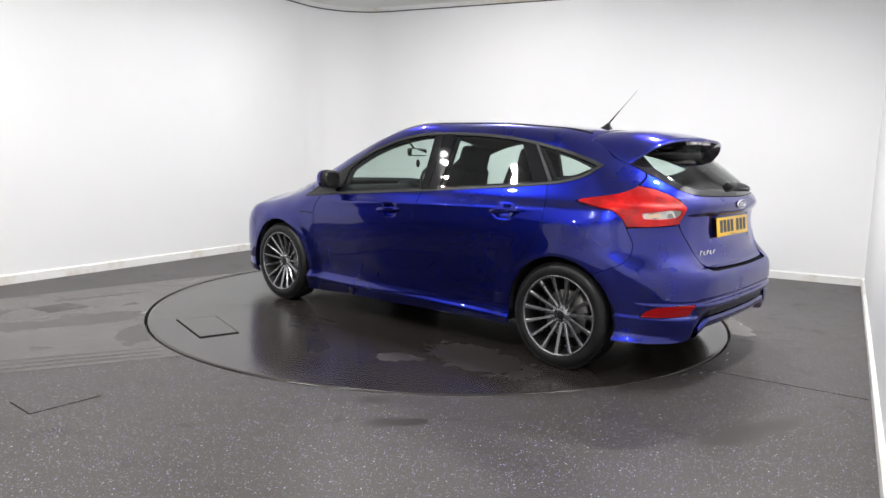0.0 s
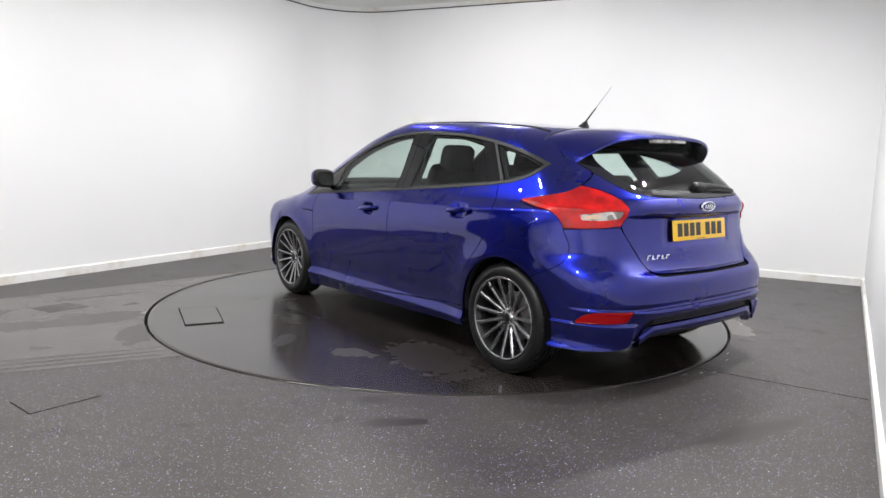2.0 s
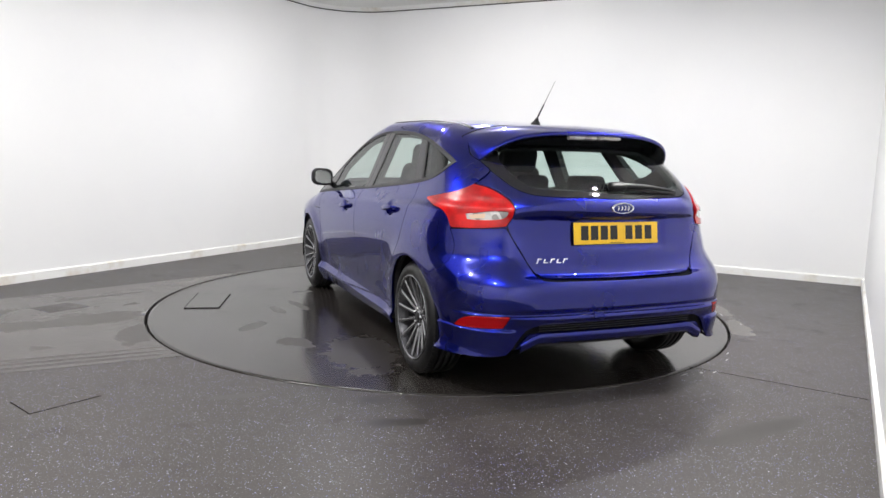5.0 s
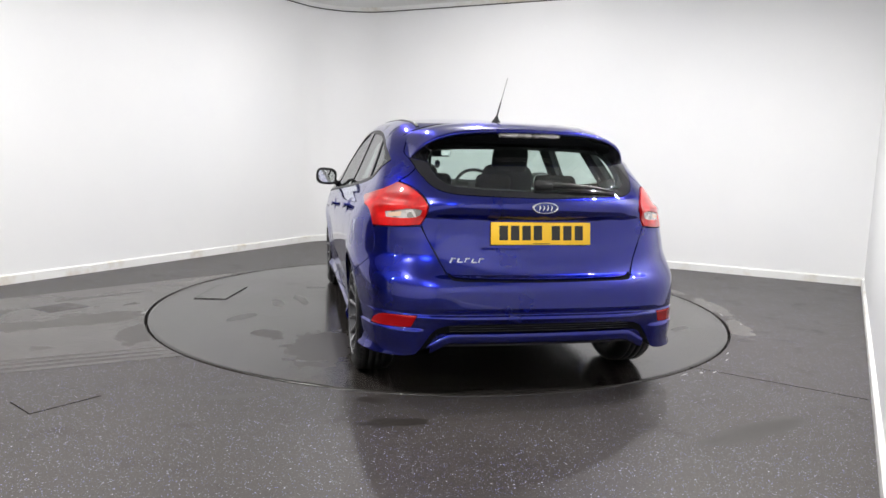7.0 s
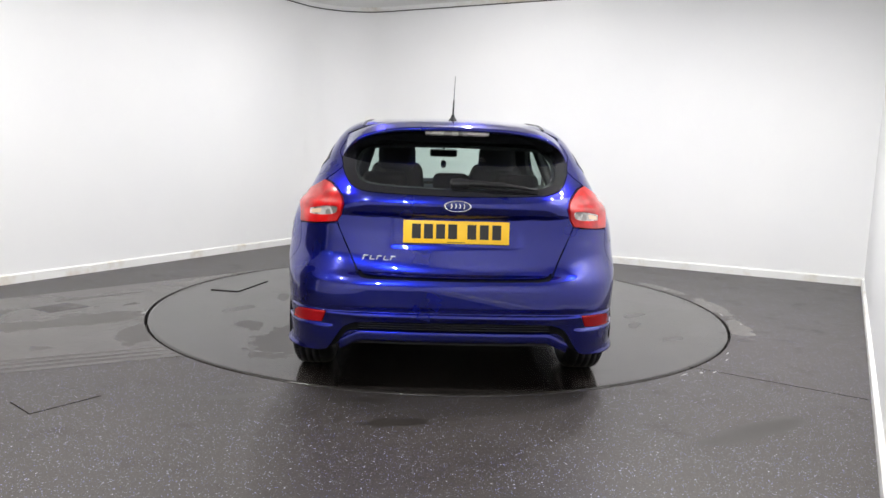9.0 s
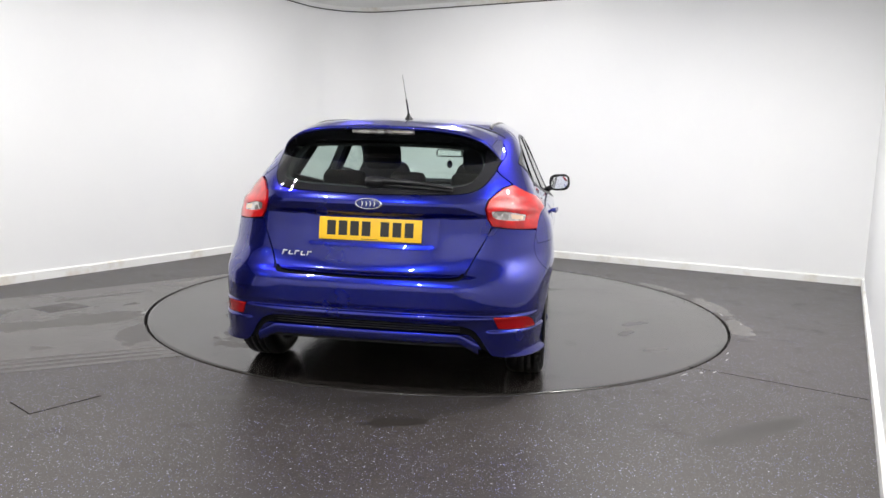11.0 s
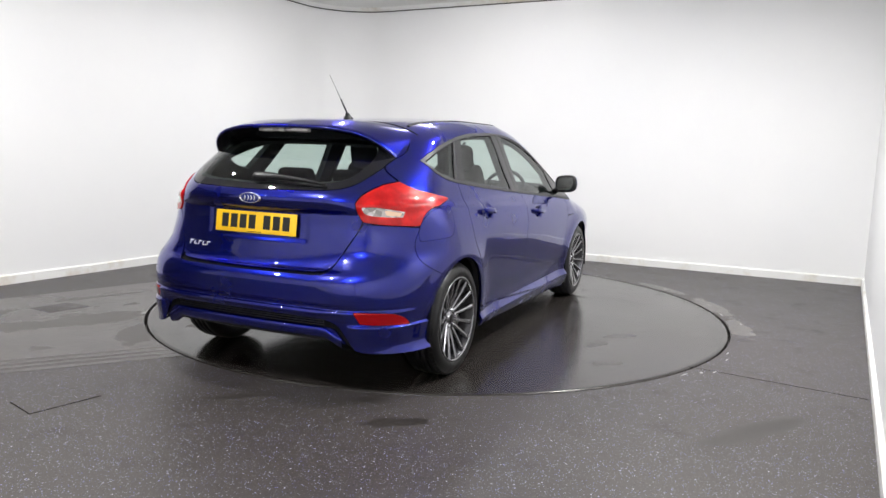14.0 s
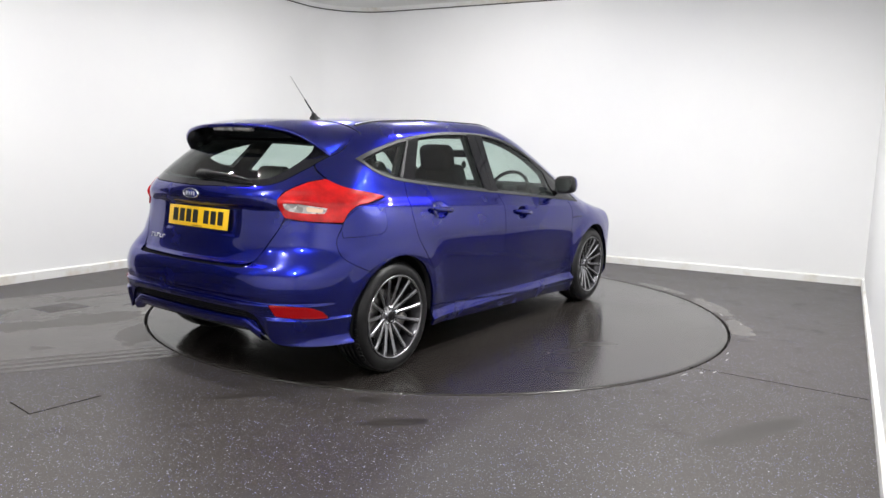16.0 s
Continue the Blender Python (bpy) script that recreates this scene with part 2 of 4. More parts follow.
# ---- the room ----
def wall(name, p, q, label):
    """A wall 0.2 m thick, its inner face from p to q seen with the room on its left."""
    d = (q - p).normalized()
    n = Vector((d.y, -d.x, 0))
    pts = [(v.x, v.y) for v in (p, q, q + n * 0.2, p + n * 0.2)]
    tagged(part(name, slab(pts, -0.1, HIGH + 0.25), WALL, smooth=False), label, "wall", kind="structure")


def band(path, profile):
    """A strip that follows a path on the floor (room on its left): pairs of offset into the room and height."""
    bm = bmesh.new()
    rows = []
    for i, p in enumerate(path):
        a, b = path[max(i - 1, 0)], path[min(i + 1, len(path) - 1)]
        t = (b - a).normalized()
        n = Vector((-t.y, t.x, 0))
        rows.append([bm.verts.new(p + n * u + Vector((0, 0, v))) for u, v in profile])
    for r, s in zip(rows, rows[1:]):
        for k in range(len(profile) - 1):
            bm.faces.new((r[k], s[k], s[k + 1], r[k + 1]))
    bmesh.ops.recalc_face_normals(bm, faces=bm.faces)
    return bm


def build_room():
    rad = 0.75
    # the far corner is rounded: from the short wall's end to the long wall's
    turn = [math.pi / 2 * (48 - i) / 48 for i in range(49)]
    arc = [room(rad - rad * math.sin(g), rad - rad * math.cos(g)) for g in turn]
    near = Vector((4.344, 1.382, 0))                       # foot of the corner with the close wall
    close = near + Vector((-0.4955, -0.8686, 0)) * LEN_A
    wall("wall_left", arc[-1], room(5.75, 0), "long plain white painted wall, slightly scuffed")
    wall("wall_left_end", room(9.0, 0), room(LEN_A, 0), "short white painted wall beside the drive-in door")
    # dark shutter in the drive-in opening, past the edge of the view
    door = tagged(new("shutter_door"), "closed dark grey slatted shutter in the drive-in opening", "door", kind="structure")
    slat = None
    for k in range(34):
        m = Matrix.Translation(room(7.375, -0.05, 0.047 + 0.094 * k)) @ pose(0, 0, 0, 0, 0, math.degrees(math.atan2(AX_A.y, AX_A.x)))
        if slat is None:
            slat = part("slat", rounded_box(3.25, 0.03, 0.092, None, 0.012), SHUTTER, door)
        else:
            slat = new("slat", slat.data)
            slat.parent = door
        slat.matrix_basis = m
    wall("wall_back", near, arc[0], "plain white painted wall across the end")
    wall("wall_right", close, near, "long plain white painted wall close to the camera")
    wall("wall_front", room(LEN_A, 0), close, "plain white painted wall behind the camera")
    tall = HIGH + 0.25
    bm = join(band(arc, ((0, -0.1), (0, tall))), band(arc, ((-0.2, -0.1), (-0.2, tall))), band(arc, ((0, tall), (-0.2, tall))))
    tagged(part("wall_corner", bm, WALL), "white rounded corner joining the two far walls", "wall", kind="structure")
    board = lambda h, d: ((0, 0), (d, 0), (d, h - 0.012), (d - 0.012, h), (0, h))
    path = [near] + arc + [room(5.75, 0)]
    tagged(part("baseboard_back", band(path, board(0.085, 0.02)), SKIRT, smooth=False), "white painted skirting board along the far walls", "skirting", kind="structure")
    tagged(part("baseboard_right", band([close, near], board(0.075, 0.022)), SKIRT, smooth=False), "scuffed white skirting board on the close wall", "skirting", kind="structure")
    pts = [room(a, b) for a, b in ((-0.3, -0.3), (LEN_A + 0.3, -0.3), (LEN_A + 0.3, LEN_B + 0.3), (-0.3, LEN_B + 0.3))]
    tagged(part("ceiling", slab([(p.x, p.y) for p in pts], HIGH, HIGH + 0.1), CEIL, smooth=False), "pale flat ceiling board", "ceiling", kind="structure")
    tagged(part("trim_ceiling", band(path, ((0, HIGH - 0.055), (0.010, HIGH - 0.055), (0.010, HIGH - 0.045), (0, HIGH - 0.045))), GAP, smooth=False), "thin dark shadow line below the ceiling", "trim", kind="structure")
    tagged(part("cornice", band(path, ((0, HIGH - 0.045), (0.004, HIGH - 0.045), (0.05, HIGH - 0.004), (0.06, HIGH + 0.002))), SKIRT, smooth=False), "slim white cove under the ceiling", "cornice", kind="structure")


R_TABLE, R_PIT = 2.232, 2.250


def build_floor():
    """One sheet to the walls, with a round opening for the turntable."""
    bm = bmesh.new()
    n = 128
    ring = [(R_PIT * math.cos(2 * math.pi * i / n), R_PIT * math.sin(2 * math.pi * i / n)) for i in range(n)]
    inner = [bm.verts.new((x, y, 0)) for x, y in ring]
    mid = [bm.verts.new((x * 1.15, y * 1.15, 0)) for x, y in ring]
    outer = [bm.verts.new((x * 6, y * 6, 0)) for x, y in ring]
    down = [bm.verts.new((x, y, -0.08)) for x, y in ring]
    for a, b in ((down, inner), (inner, mid), (mid, outer)):
        for i in range(n):
            bm.faces.new((a[i], b[i], b[(i + 1) % n], a[(i + 1) % n]))
    bm.faces.new(down)
    bmesh.ops.recalc_face_normals(bm, faces=bm.faces)
    tagged(part("floor", bm, FLOOR, smooth=False), "dark speckled resin floor with a dull wet sheen", "floor", kind="structure")


def groove(p, q, w, z):
    """A dark joint line on the floor between p and q."""
    p, q = Vector(p), Vector(q)
    d = (q - p).normalized()
    n = Vector((-d.y, d.x)) * (w / 2)
    return slab([tuple(p + n), tuple(p - n), tuple(q - n), tuple(q + n)], z - 0.004, z)


def cover(parent, corners, mat, gap, z, name="hatch_cover", label="", high=0.007):
    """A flat lid in the floor with a dark joint round it."""
    c = [Vector(p) for p in corners]
    mid = sum(c, Vector((0, 0))) / 4
    lid = slab([tuple(p) for p in c], z - 0.01, z + high)
    bmesh.ops.bevel(lid, geom=lid.edges[:], offset=0.0015, segments=1, affect="EDGES")
    ob = part(name, lid, mat, parent, label, smooth=False)
    rim = [p + (p - mid).normalized() * gap for p in c]
    part("joint", slab([tuple(p) for p in rim], z - 0.012, z + high - 0.002), GAP, ob, smooth=False)
    return ob


def build_turntable():
    thing = tagged(new("turntable"), "large round dark turntable set flush in the floor, slowly turning", "turntable")
    part("rim", lathe([(R_TABLE - 0.03, 0.0005), (R_TABLE - 0.006, 0.0005), (R_TABLE, -0.006), (R_TABLE, -0.06)], 160, pose(0, 0, 0, 0, -90, 0)), DISC, thing)
    bm = bmesh.new()
    bmesh.ops.create_circle(bm, cap_ends=True, segments=160, radius=R_TABLE - 0.01)
    part("deck", bm, DISC, thing, smooth=False)
    cover(thing, ((-1.835, 0.87), (-1.585, 0.785), (-1.72, 0.29), (-1.965, 0.345)), DISC, 0.012, 0.0, label="rectangular lid with a dark joint")
    return thing


def build_floor_details():
    lid = cover(None, ((-2.03, -2.50), (-1.92, -2.26), (-1.66, -2.38), (-1.86, -2.64)), FLOOR, 0.005, 0.0, "floor_hatch", high=0.003)
    tagged(lid, "square dark access lid set in the resin floor", "hatch", kind="structure")
    lid = cover(None, ((-3.05, -0.58), (-2.88, -0.36), (-2.66, -0.46), (-2.84, -0.70)), FLOOR, 0.005, 0.0, "floor_hatch", high=0.003)
    tagged(lid, "square dark access lid set in the resin floor", "hatch", kind="structure")
    # smoother driven lane from the long wall to the turntable
    lane = [(-4.25, -1.10), (-4.25, -3.05)]
    g0, g1 = math.atan2(-1.67, -1.51), math.atan2(1.42, -1.83)
    g1 -= 2 * math.pi
    lane += [((R_PIT + 0.004) * math.cos(g0 + (g1 - g0) * i / 40), (R_PIT + 0.004) * math.sin(g0 + (g1 - g0) * i / 40)) for i in range(41)]
    tagged(part("floor_lane", slab(lane, -0.004, 0.0012), LANE, smooth=False), "smooth worn lane of dark resin leading to the turntable", "floor", kind="structure")
    tagged(part("floor_joint", groove((1.52, -1.61), (2.30, -2.13), 0.004, 0.0012), GAP, smooth=False), "thin dark joint across the resin floor", "joint", kind="structure")
    # worn chalky scuffs beside the turntable
    rnd = random.Random(5)
    bm = bmesh.new()
    for k in range(14):
        g = radians(rnd.uniform(-52, 68))
        r = R_PIT + rnd.uniform(0.03, 0.12)
        w, l = rnd.uniform(0.003, 0.008), rnd.uniform(0.012, 0.04)
        bm2 = slab([(r + w * math.cos(t) * (1 + 0.3 * rnd.random()), l * math.sin(t)) for t in (0, 0.8, 1.7, 2.6, 3.4, 4.3, 5.2)], 0.0, 0.0012)
        bmesh.ops.transform(bm2, matrix=Matrix.Rotation(g, 4, "Z"), verts=bm2.verts)
        bm = join(bm, bm2)
    tagged(part("floor_scuffs", bm, TAPE, smooth=False), "small chalky white scuffs on the dark floor", "scuffs", kind="stuff")


def build_ceiling_lights():
    first = None
    for x, y, _ in LAMP_SPOTS:
        at = Matrix.Translation((x, y, HIGH))
        if first is None:
            first = tagged(new("ceiling_light"), "round white ceiling downlight, switched on", "ceiling light", "ceiling downlights")
            part("base", lathe([(0.001, -0.045), (0.064, -0.045), (0.064, -0.058), (0.078, -0.058), (0.085, 0.0)], 28, pose(0, 0, 0, 0, -90, 0)), SKIRT, first)
            first.matrix_basis = at
        else:
            copy_thing(first, at)
    # collars invented to carry the two added fill lamps
    first = None
    for x, y, _ in FILL_SPOTS:
        at = Matrix.Translation((x, y, HIGH))
        if first is None:
            first = tagged(new("fill_lamp_mount"), "white ceiling collar added as mount of a fill lamp", "ceiling light", "ceiling globes")
            part("collar", lathe([(0.001, -0.085), (0.026, -0.085), (0.030, -0.07), (0.032, -0.02), (0.055, -0.015), (0.058, 0.0)], 28, pose(0, 0, 0, 0, -90, 0)), SKIRT, first)
            first.matrix_basis = at
        else:
            copy_thing(first, at)


build_room()
build_floor()
build_floor_details()
build_ceiling_lights()
turntable = build_turntable()
# ---- the car's body: one closed form, from which the panels are cut ----
def curve(p, xs):
    """Smooth (monotone cubic) interpolation through pairs (a, b)."""
    a = np.array(p[0::2], float)
    b = np.array(p[1::2], float)
    h = np.diff(a)
    d = np.diff(b) / h
    m = np.zeros(len(a))
    m[0], m[-1] = d[0], d[-1]
    w1, w2 = 2 * h[1:] + h[:-1], h[1:] + 2 * h[:-1]
    ok = d[:-1] * d[1:] > 0
    with np.errstate(divide="ignore", invalid="ignore"):
        hm = (w1 + w2) / (w1 / d[:-1] + w2 / d[1:])
    m[1:-1] = np.where(ok, hm, 0)
    x = np.clip(xs, a[0], a[-1])
    i = np.clip(np.searchsorted(a, x) - 1, 0, len(a) - 2)
    t = (x - a[i]) / h[i]
    return ((1 + 2 * t) * (1 - t) ** 2 * b[i] + t * (1 - t) ** 2 * h[i] * m[i]
            + t * t * (3 - 2 * t) * b[i + 1] + t * t * (t - 1) * h[i] * m[i + 1])


def step(x, a, b):
    t = np.clip((x - a) / (b - a), 0, 1)
    return t * t * (3 - 2 * t)


def both(a, b, r):
    """Where two half-spaces meet, with an edge of radius r."""
    u, v = np.maximum(a + r, 0), np.maximum(b + r, 0)
    return np.minimum(np.maximum(a, b), -r) + np.sqrt(u * u + v * v)


AXLE_R, AXLE_F, WHEEL_Z = -1.653, 0.995, 0.318
# half width by height, along the doors
FLANK = (0.10, 0.80, 0.20, 0.848, 0.245, 0.864, 0.268, 0.850, 0.295, 0.842, 0.33, 0.845, 0.40, 0.854, 0.50, 0.866, 0.60, 0.878, 0.70, 0.888, 0.78, 0.892, 0.84, 0.886, 0.90, 0.869,
         0.95, 0.842, 0.985, 0.815, 1.07, 0.772, 1.20, 0.714, 1.33, 0.658, 1.42, 0.612, 1.60, 0.50)
# the tail's centre line by height
TAIL = (0.10, -2.25, 0.25, -2.36, 0.33, -2.385, 0.40, -2.395, 0.430, -2.412, 0.448, -2.426, 0.460, -2.424, 0.468, -2.411, 0.478, -2.412, 0.50, -2.426, 0.58, -2.425, 0.635, -2.40, 0.66, -2.362, 0.75, -2.335,
        0.86, -2.312, 0.92, -2.310, 0.945, -2.335, 0.985, -2.350, 1.02, -2.335, 1.05, -2.305, 1.10, -2.255, 1.20, -2.13, 1.30, -1.98, 1.38, -1.82,
        1.5, -1.5)
# the same towards the corners, where shelf and ledge have faded out
TAIL_CORNER = (0.10, -2.25, 0.25, -2.36, 0.33, -2.385, 0.440, -2.408, 0.456, -2.414, 0.468, -2.402, 0.485, -2.407, 0.55, -2.415, 0.65, -2.388, 0.75, -2.350, 0.86, -2.318, 0.96, -2.325, 1.02, -2.318, 1.05, -2.300,
               1.10, -2.255, 1.20, -2.13, 1.30, -1.98, 1.38, -1.82, 1.5, -1.5)
# the top's centre line along the car
TOP = (-2.5, 1.10, -2.1, 1.32, -1.85, 1.385, -1.6, 1.416, -1.32, 1.438, -0.83, 1.465, -0.25, 1.468, 0.05, 1.432, 0.30, 1.365, 0.60, 1.245,
       0.95, 1.080, 1.25, 0.945, 1.36, 0.905, 1.55, 0.865, 1.75, 0.80, 1.90, 0.70, 2.0, 0.5)


def body_field(x, y, z):
    """Below zero inside the car's outer skin (x to the side, y forward, z up)."""
    x = np.abs(x)
    wide = curve(FLANK, z)
    rear = np.maximum(0, -1.66 - y)
    wide = wide - 0.15 * rear ** 2 * (1 + 0.5 * step(z, 0.9, 1.1)) - 0.07 * np.maximum(0, y - 0.75) ** 2
    # flares over the wheels
    for ya, k in ((AXLE_R, 0.020), (AXLE_F, 0.018)):
        d = np.sqrt((y - ya) ** 2 + (z - WHEEL_Z) ** 2)
        wide = wide + k * np.exp(-((d - 0.36) / 0.10) ** 2) * step(z, 0.9, 0.62)
    # shoulder crease above the rear wheel and hollow in the lower doors
    wide = wide + 0.006 * np.exp(-((z - 0.885 - 0.045 * (-y - 0.4)) / 0.022) ** 2) * step(y, 0.9, 0.3)
    wide = wide - 0.004 * np.exp(-((z - 0.36) / 0.05) ** 2) * step(y, -1.25, -1.0) * step(y, 0.65, 0.45)
    for yh, zh in ((-0.265, 0.835), (-1.246, 0.899)):
        wide = wide - 0.016 * np.exp(-((y - yh) / 0.055) ** 4 - ((z - zh) / 0.040) ** 4)
    # lip of the skirt below the reflectors
    wide = wide + 0.010 * step(z, 0.392, 0.382) * step(y, -1.93, -1.99)
    side = x - wide
    fade = step(x, 0.42, 0.68)
    back = curve(TAIL, z) * (1 - fade) + curve(TAIL_CORNER, z) * fade + (0.07 + 0.14 * step(z, 0.6, 0.75) + 0.08 * step(z, 0.95, 1.3)) * x ** 2 + 0.06 * x ** 4
    # ledge of the bumper fades towards the corner, the plate's hollow in the hatch
    back = back + 0.005 * step(x, 0.34, 0.29) * step(z, 0.765, 0.79) * step(z, 0.935, 0.915)
    back = back - 0.012 * step(z, 0.398, 0.388) * step(x, 0.585, 0.625)
    tail = back - y
    bend = 0.22 + 0.42 * step(y, -0.9, 0.25) - 0.30 * step(y, 0.8, 1.4)
    roof = z - curve(TOP, y + bend * x ** 2) + (0.085 + 0.05 * step(y, 0.9, 1.3)) * x ** 2
    roof = roof * (0.75 + 0.25 * step(y, 0.9, 0.2))
    f = both(side, tail, 0.20 + 0.12 * step(z, 0.28, 0.80))
    f = both(f, roof, 0.085)
    nose = y - (1.95 - 0.05 * ((z - 0.45) / 0.3) ** 2 - 0.40 * x ** 2 - 0.30 * x ** 4)
    return both(f, nose, 0.10)


def body_grid(nu_rear=200, nu_side=250, nu_front=50):
    """The skin of one half as a grid: rays from a spine inside the car to the skin."""
    a = np.concatenate([np.linspace(0, 1, nu_rear, endpoint=False), np.ones(nu_side), np.linspace(1, 2, nu_front + 1)[1:]]) * np.pi / 2
    s = np.concatenate([np.full(nu_rear, -1.25), np.linspace(-1.25, 1.25, nu_side), np.full(nu_front, 1.25)])
    e = np.radians(np.concatenate([np.linspace(a0, a1, k, endpoint=False) for a0, a1, k in ((-32, -12, 52), (-12, -5, 56), (-5, 4, 36), (4, 50, 122), (50, 90, 54))] + [[90.0]]))
    A, E = np.meshgrid(a, e, indexing="ij")
    S = np.repeat(s[:, None], len(e), 1)
    d = np.stack([np.sin(A) * np.cos(E), -np.cos(A) * np.cos(E), np.sin(E)], -1)
    o = np.stack([0 * S, S, 0 * S + 0.62], -1)
    lo, hi = np.zeros(S.shape), np.full(S.shape, 2.0)
    for _ in range(26):
        mid = (lo + hi) / 2
        p = o + d * mid[..., None]
        inside = body_field(p[..., 0], p[..., 1], p[..., 2]) < 0
        lo, hi = np.where(inside, mid, lo), np.where(inside, hi, mid)
    p = o + d * lo[..., None]
    p[0, :, 0] = 0
    p[-1, :, 0] = 0
    p[:, -1, 0] = 0
    n = np.stack([body_field(*(p + np.eye(3)[k] * 0.002).transpose(2, 0, 1)) - body_field(*(p - np.eye(3)[k] * 0.002).transpose(2, 0, 1)) for k in range(3)], -1)
    n[0, :, 0] = 0
    n[:, -1, 0] = 0
    n /= np.linalg.norm(n, axis=-1, keepdims=True)
    i = np.arange(p.shape[0] * p.shape[1]).reshape(p.shape[:2])
    q = np.stack([i[:-1, :-1], i[1:, :-1], i[1:, 1:], i[:-1, 1:]], -1).reshape(-1, 4)
    t = np.concatenate([q[:, [0, 1, 2]], q[:, [0, 2, 3]]])
    return p.reshape(-1, 3), n.reshape(-1, 3), t


# ---- cutting panels out of the skin ----
def outline(*pts, n=8):
    """A closed outline, curved through its points; a third value of 1 marks a sharp corner."""
    out = []
    k = len(pts)
    for i in range(k):
        p0, p1, p2, p3 = (np.array(pts[(i + j) % k][:2], float) for j in (-1, 0, 1, 2))
        s1, s2 = len(pts[i]) > 2, len(pts[(i + 1) % k]) > 2
        l = np.linalg.norm(p2 - p1)
        m1 = (p2 - p1) if s1 else (p2 - p0) * l / (np.linalg.norm(p1 - p0) + l)
        m2 = (p2 - p1) if s2 else (p3 - p1) * l / (np.linalg.norm(p3 - p2) + l)
        for t in np.linspace(0, 1, n, endpoint=False):
            out.append((2 * t ** 3 - 3 * t ** 2 + 1) * p1 + (t ** 3 - 2 * t ** 2 + t) * m1 + (3 * t ** 2 - 2 * t ** 3) * p2 + (t ** 3 - t ** 2) * m2)
    return np.array(out)


def distance(q, poly):
    """Signed distance of the points q to an outline, below zero inside."""
    d = np.full(len(q), 1e9)
    inside = np.zeros(len(q), bool)
    lo, hi = poly.min(0) - 0.08, poly.max(0) + 0.08
    near = np.all((q > lo) & (q < hi), axis=1)
    p = q[near]
    dn, ins = np.full(len(p), 1e9), np.zeros(len(p), bool)
    for a, b in zip(poly, np.roll(poly, -1, 0)):
        e = b - a
        w = p - a
        t = np.clip((w @ e) / max(e @ e, 1e-12), 0, 1)
        dn = np.minimum(dn, ((w - t[:, None] * e) ** 2).sum(1))
        c = ((a[1] <= p[:, 1]) & (b[1] > p[:, 1])) | ((b[1] <= p[:, 1]) & (a[1] > p[:, 1]))
        with np.errstate(divide="ignore", invalid="ignore"):
            x = a[0] + (p[:, 1] - a[1]) / (b[1] - a[1]) * e[0]
        ins ^= c & (p[:, 0] < x)
    d[near] = np.sqrt(dn)
    d[~near] = 1.0
    inside[near] = ins
    return np.where(inside, -d, d)


SIDE = lambda v: v[:, [1, 2]]
REAR = lambda v: v[:, [0, 2]]
TOPV = lambda v: v[:, [0, 1]]
ROUND = lambda v: np.stack([np.arctan2(v[:, 0], -(v[:, 1] + 1.25)), v[:, 2]], 1)   # angle round the tail, height


def keep(skin, f):
    """The part of a skin (points, normals, triangles) where f is below zero, cut cleanly along f = 0."""
    v, n, t = skin
    ins = f < 0
    c = ins[t].sum(1)
    whole = t[c == 3]
    vs, ns = [v], [n]
    nxt, cache, made = len(v), {}, []
    newv, newn = [], []

    def cut(i, j):
        nonlocal nxt
        key = (i, j) if i < j else (j, i)
        if key not in cache:
            s = f[i] / (f[i] - f[j])
            newv.append(v[i] + (v[j] - v[i]) * s)
            newn.append(n[i] + (n[j] - n[i]) * s)
            cache[key] = nxt
            nxt += 1
        return cache[key]

    for tri in t[(c == 1) | (c == 2)].tolist():
        k = [ins[i] for i in tri]
        if sum(k) == 1:
            i = k.index(True)
            a, b, d = tri[i], tri[(i + 1) % 3], tri[(i + 2) % 3]
            made.append((a, cut(a, b), cut(a, d)))
        else:
            i = k.index(False)
            a, b, d = tri[i], tri[(i + 1) % 3], tri[(i + 2) % 3]
            p, q = cut(a, b), cut(a, d)
            made.append((p, b, d))
            made.append((p, d, q))
    if newv:
        vs.append(np.array(newv))
        ns.append(np.array(newn))
    v2, n2 = np.concatenate(vs), np.concatenate(ns)
    t2 = np.concatenate([whole, np.array(made, int).reshape(-1, 3)])
    used = np.unique(t2)
    back = np.full(len(v2), -1)
    back[used] = np.arange(len(used))
    return v2[used], n2[used], back[t2]


def split(skin, view, poly, gap=0.003, where=None):
    """Cuts the outline out of the skin: the piece inside and the rest, with a joint twice the gap wide between."""
    f = distance(view(skin[0]), poly)
    if where is not None:
        f = np.where(where(skin[0]), f, 1.0)
    return keep(skin, f + gap), keep(skin, gap - f)


def mirrored(skin):
    v, n, t = skin
    s = np.array((-1, 1, 1))
    return v * s, n * s, t[:, ::-1]


def doubled(skin):
    """Both halves of a panel that crosses the centre line, welded there."""
    v, n, t = skin
    v = v.copy()
    v[np.abs(v[:, 0]) < 1e-5, 0] = 0
    mid = np.where(v[:, 0] == 0)[0]
    off = np.where(v[:, 0] != 0)[0]
    index = np.zeros(len(v), int)
    index[mid] = mid
    index[off] = len(v) + np.arange(len(off))
    s = np.array((-1, 1, 1))
    return np.concatenate([v, v[off] * s]), np.concatenate([n, n[off] * s]), np.concatenate([t, index[t][:, ::-1]])


